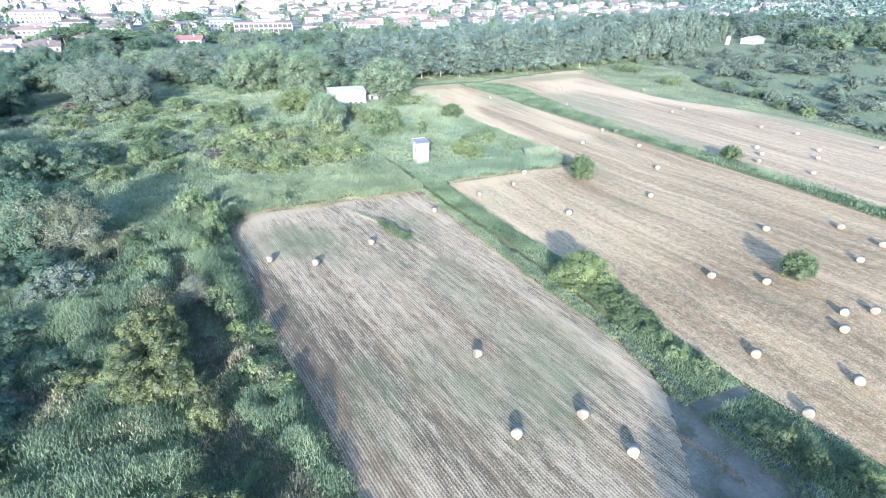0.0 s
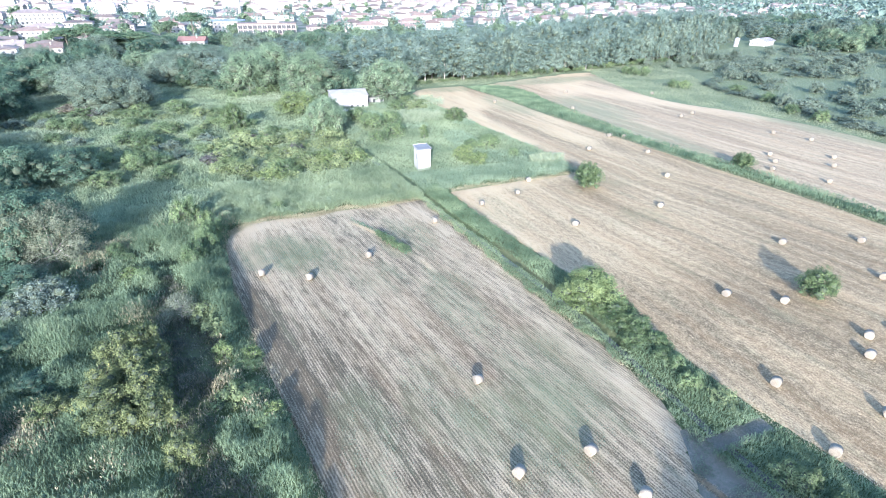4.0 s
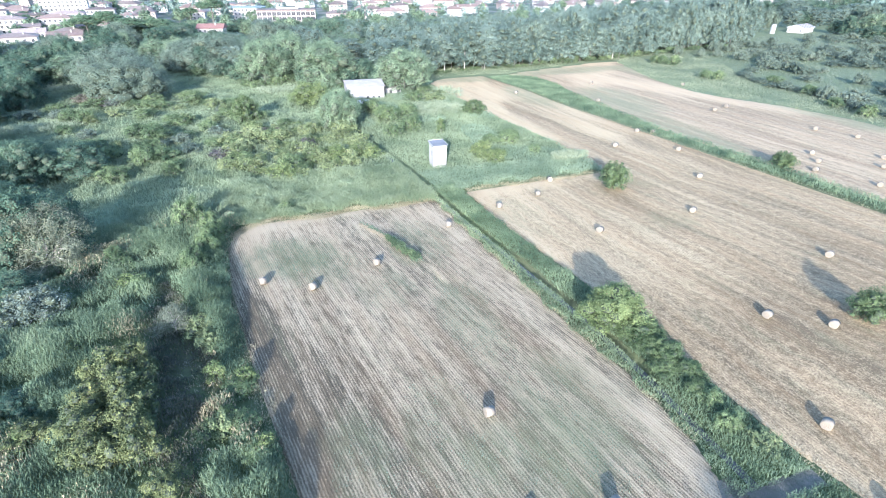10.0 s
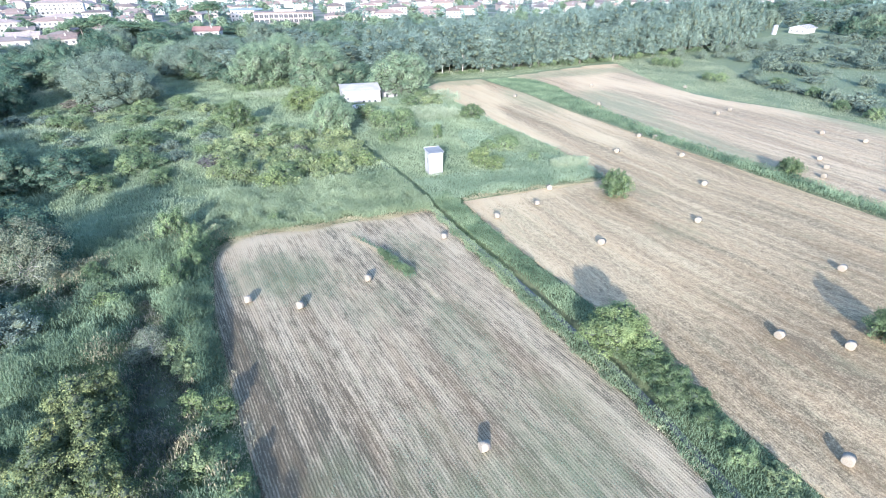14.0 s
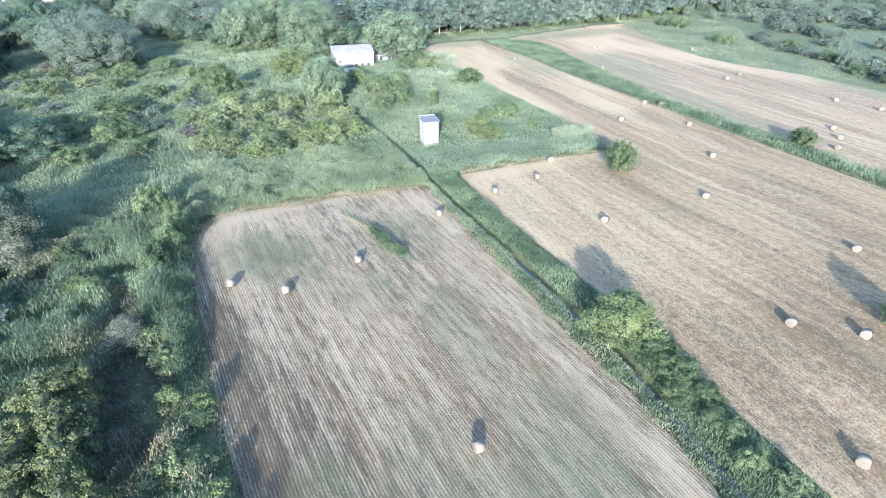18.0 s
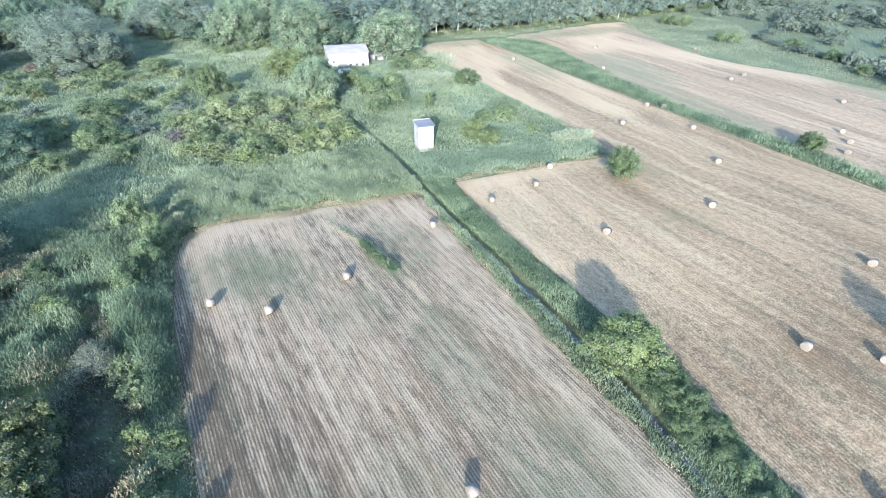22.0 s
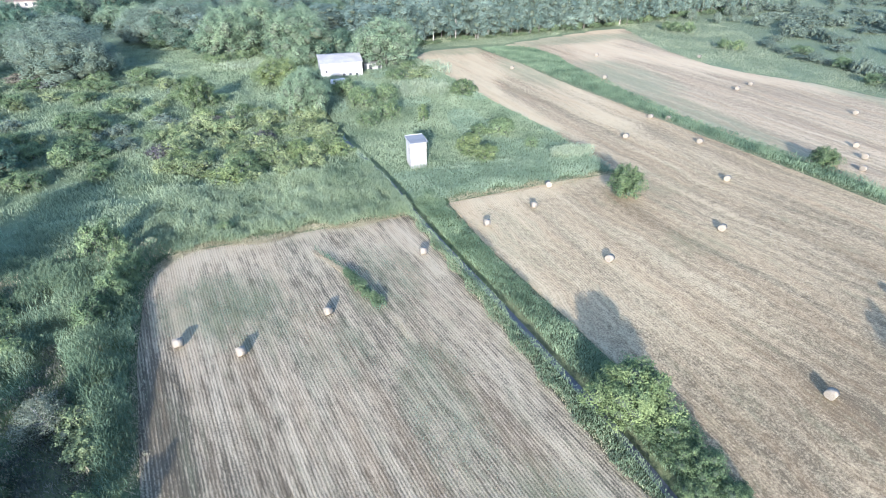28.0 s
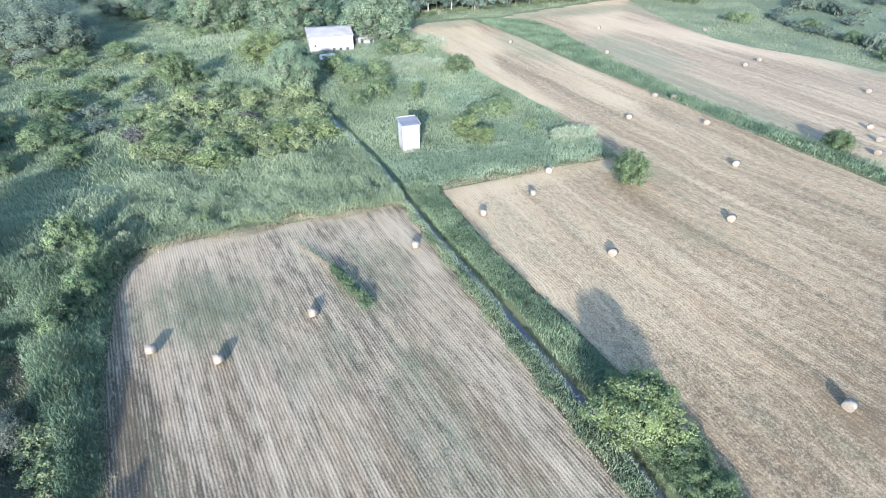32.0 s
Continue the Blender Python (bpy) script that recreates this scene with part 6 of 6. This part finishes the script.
    # bushes round the tower
    for x, y, h, w, k in ((73.5, 89.6, 5.2, 7.0, "field_bush"), (73.9, 44.7, 2.6, 3.6, "green_shrub"), (70.2, 55.5, 4.2, 7.4, "green_shrub"), (72.5, 57.5, 3.4, 4.4, "field_bush"), (65, 56, 3.2, 5, "green_shrub"), (54.6, 70, 5.2, 3.0, "lime_shrub"), (46, 76, 5.4, 7, "green_shrub"), (40, 72, 4.0, 5, "green_shrub"), (42, 88, 6.0, 8, "green_shrub"), (50, 92, 5.2, 7, "green_shrub"), (38, 100, 5.5, 8, "green_shrub"), (66, 112, 3.6, 8, "bramble_bush"), (58, 114, 4, 7, "green_shrub"), (70, 118, 3.0, 6, "bramble_bush")):
        plant(k, x, y, h, w, group="bushes round the tower")
    for x, y, h, w in ((59.5, 49.2, 3.8, 4.6), (60.8, 42.4, 3.5, 5.0), (57.6, 45.6, 2.6, 3.2)):
        plant("small_tree", x, y, h, w, group="bushes round the tower", label="round bright green bush standing among reeds")
    # the tall poplar rows
    for row in range(4):
        for k in range(48):
            f = k / 47
            x = 58 + f * 262 + rng.uniform(-3.5, 3.5)
            y = float(np.interp(x, [58, 95, 135, 195, 264, 345], [162, 171, 174, 181, 196, 203])) + row * 8 + rng.uniform(-2.5, 2.5)
            plant("bare_poplar_tree" if row == 0 and (k < 12 and k % 2 == 0 or k == 25) else ("slim_poplar_tree" if (k + row) % 3 else "poplar_tree"), x, y, (19 + 9 * f) * rng.uniform(0.78, 1.15), rng.uniform(8, 14), variants=3, group="poplar rows")
    for k in range(46):
        x = 66 + k * 5.5 + rng.uniform(-2, 2)
        y = float(np.interp(x, [58, 95, 135, 195, 264, 345], [162, 171, 174, 181, 196, 203])) - rng.uniform(0.5, 3.0)
        plant("green_shrub", x, y, rng.uniform(1.0, 2.0) * (1.0 if k < 14 else 1.9), rng.uniform(3, 6), group="brush below the poplars", label="low brush at the foot of the poplars")
    # mixed wood between the meadow and the town
    for k in range(205):
        y = rng.uniform(175, 335)
        x = rng.uniform(-125 - (y - 185) * 0.1, 130 + (y - 185) * 0.9)
        if (x < -86 and y > 258) or y < 188 + max(0, x - 60) * 0.3 or (abs(x + 28) < 15 and y > 262):
            continue
        plant(("broadleaf_tree", "poplar_tree", "thicket_tree", "willow_tree")[k % 4], x, y, rng.uniform(9, 15), rng.uniform(10, 17), variants=2, group="wood below the town")
    for k in range(14):
        plant("thicket_tree", -44 + 2.4 * k + rng.uniform(-1, 1), 272 + (k * 17) % 52, rng.uniform(5.5, 8), rng.uniform(8, 12), group="wood below the town")
    for k in range(44):
        x = -75 + k * 5.4 + rng.uniform(-3, 3)
        plant(("broadleaf_tree", "thicket_tree")[k % 2], x, 352 + (k * 13) % 44 + max(0.0, x - 90) * 0.3, rng.uniform(6, 9), rng.uniform(9, 14), group="wood below the town")
    for x, y, h, w in ((-88, 180, 13, 18), (-82, 195, 14, 14), (-80, 142, 11, 10), (-78, 220, 14, 11), (-100, 215, 12, 15), (-70, 240, 13, 15), (-95, 245, 10, 14)):
        plant("thicket_tree", x, y, h, w, group="wood below the town")
    for x, y, h, w in ((-92, 352, 18, 19), (-104, 348, 16, 24), (-78, 345, 14, 24), (-31, 446, 20, 25), (-50, 455, 13, 14), (-62, 350, 13, 20), (12, 440, 13, 18)):
        plant("umbrella_pine", x, y, h, w, group="umbrella pines of the town")
    for k in range(230):
        y = 345 + 650 * rng.uniform() ** 1.3
        x = rng.uniform(-0.4 * y - 20, 0.98 * y)
        if abs(x - 31) < 32 and y < 412 and y > 370:
            continue
        plant("town_tree", x, y, rng.uniform(6, 13), rng.uniform(7, 14), group="garden trees of the town")
    for k in range(70):
        x, y = rng.uniform(-215, -92), rng.uniform(292, 560)
        plant("thicket_tree", x, y, rng.uniform(5, 9), rng.uniform(6, 10), group="garden trees of the town", label="dark leafy tree in a yard between houses")
    # trees between the far streets, joined
    parts_v, parts_q, at = [], [], 0
    for k in range(900):
        y = 400 + 1500 * rng.uniform() ** 1.4
        x, w = rng.uniform(-0.42 * y - 20, 1.9 * y), rng.uniform(6, 14)
        v, q = crown_leaves([((0, 0, w * 0.5), (w * 0.5, w * 0.5, w * 0.5)), ((w * 0.35, 0, w * 0.35), (w * 0.35, w * 0.35, w * 0.35))], 70 if y < 800 else 34, w * 0.21, k, core=0.0, tufts=6)
        parts_v.append(v + np.array([x, y, 0.0])), parts_q.append(q + at)
        at += len(v)
    for k in range(1700):
        x = rng.uniform(520, 2500)
        y = 950 - max(0.0, x - 900) * 0.15 + 900 * rng.uniform() ** 1.5
        if k >= 1500:
            x = rng.uniform(720, 1500)
            y = rng.uniform(430, 700) + max(0.0, x - 1000) * 0.1
        w = rng.uniform(16, 30)
        v, q = crown_leaves([((0, 0, w * 0.3), (w * 0.5, w * 0.5, w * 0.34)), ((w * 0.4, 0, w * 0.25), (w * 0.35, w * 0.35, w * 0.25))], 30, w * 0.27, k, core=0.0, tufts=6)
        parts_v.append(v + np.array([x, y, 0.0])), parts_q.append(q + at)
        at += len(v)
    tagged(fast_mesh("distant_trees", np.concatenate(parts_v), np.concatenate(parts_q), M_LEAF_POPLAR), "garden trees through the far streets and woods behind", "trees", kind="stuff")
    # the overgrown plain and the wood behind the farm
    for k in range(285):
        x = rng.uniform(203, 440)
        y = rng.uniform(-40, 245)
        if y > 175 + (x - 195) * 0.2 or (abs(x - 425) < 26 and abs(y - 240) < 18) or x < lerp_at(F3_RIGHT, y) + lerp_at(VERGE, y):
            continue
        plant("marsh_shrub", x, y, rng.uniform(2.2, 6.0), rng.uniform(4.5, 11), variants=3, group="shrubs on the overgrown plain")
    for k in range(28):
        y = -45 + k * 6.0 + rng.uniform(-2, 2)
        plant("marsh_shrub", float(lerp_at(F3_RIGHT, y) + lerp_at(VERGE, y)) + rng.uniform(-1.5, 2.5), y, rng.uniform(1.6, 3.6), rng.uniform(4, 7), variants=3, group="shrubs on the overgrown plain")
    for x, y in ((219, 76), (224, 80), (209, 58), (206, 44), (208, 15), (204, 117), (207, 113), (211, 156), (214, 150), (202, 197), (209, 160), (228, 100)):
        plant("green_shrub", x, y, rng.uniform(3, 5.5), rng.uniform(5, 7))
    for k in range(150):
        x = rng.uniform(345, 720)
        y = rng.uniform(250, 420) + (x - 345) * 0.05
        if (abs(x - 425) < 32 and y < 272) or x < 345 + (300 - y) * 0.4:
            continue
        plant(("bare_poplar_tree", "poplar_tree", "thicket_tree", "willow_tree")[k % 4], x, y, rng.uniform(10, 17), rng.uniform(12, 18), group="wood behind the farm")
    for k in range(45):
        x = rng.uniform(445, 640)
        y = rng.uniform(150, 250)
        plant(("broadleaf_tree", "thicket_tree")[k % 2], x, y, rng.uniform(8, 16), rng.uniform(10, 16), group="wood behind the farm")
    # trees behind the camera whose shade falls on the earth track
    for x, y, h in ((26.5, -90, 13), (30.5, -91.5, 12.8), (34.5, -93.5, 12.4), (37.5, -95, 11.6), (28.5, -96, 14.2), (32.5, -98, 13.6), (36, -100, 12.4)):
        plant("thicket_tree", x, y, h, 9.5)


build_ground()
build_fields()
build_bales()
build_transformer_tower()
build_barn()
build_reeds()
build_trees()
build_town()


def build_back_reeds():
    """The reed bed goes on, thinner, behind the start of the walk."""
    p = scatter(260000, -60, 14, -108, -71, lambda x, y: in_left_bed(x, y) * np.clip(1.9 * value_noise(x, y, 2.6, 1) - 0.25, 0.04, 1) * 0.6)
    h = 0.6 + 1.6 * value_noise(p[:, 0], p[:, 1], 4.0, 2)
    blades("reed_bed", p, h, M_REED, "thinner reeds of the bed beside the stubble", "reeds", 0.08, 0.7)


build_back_reeds()
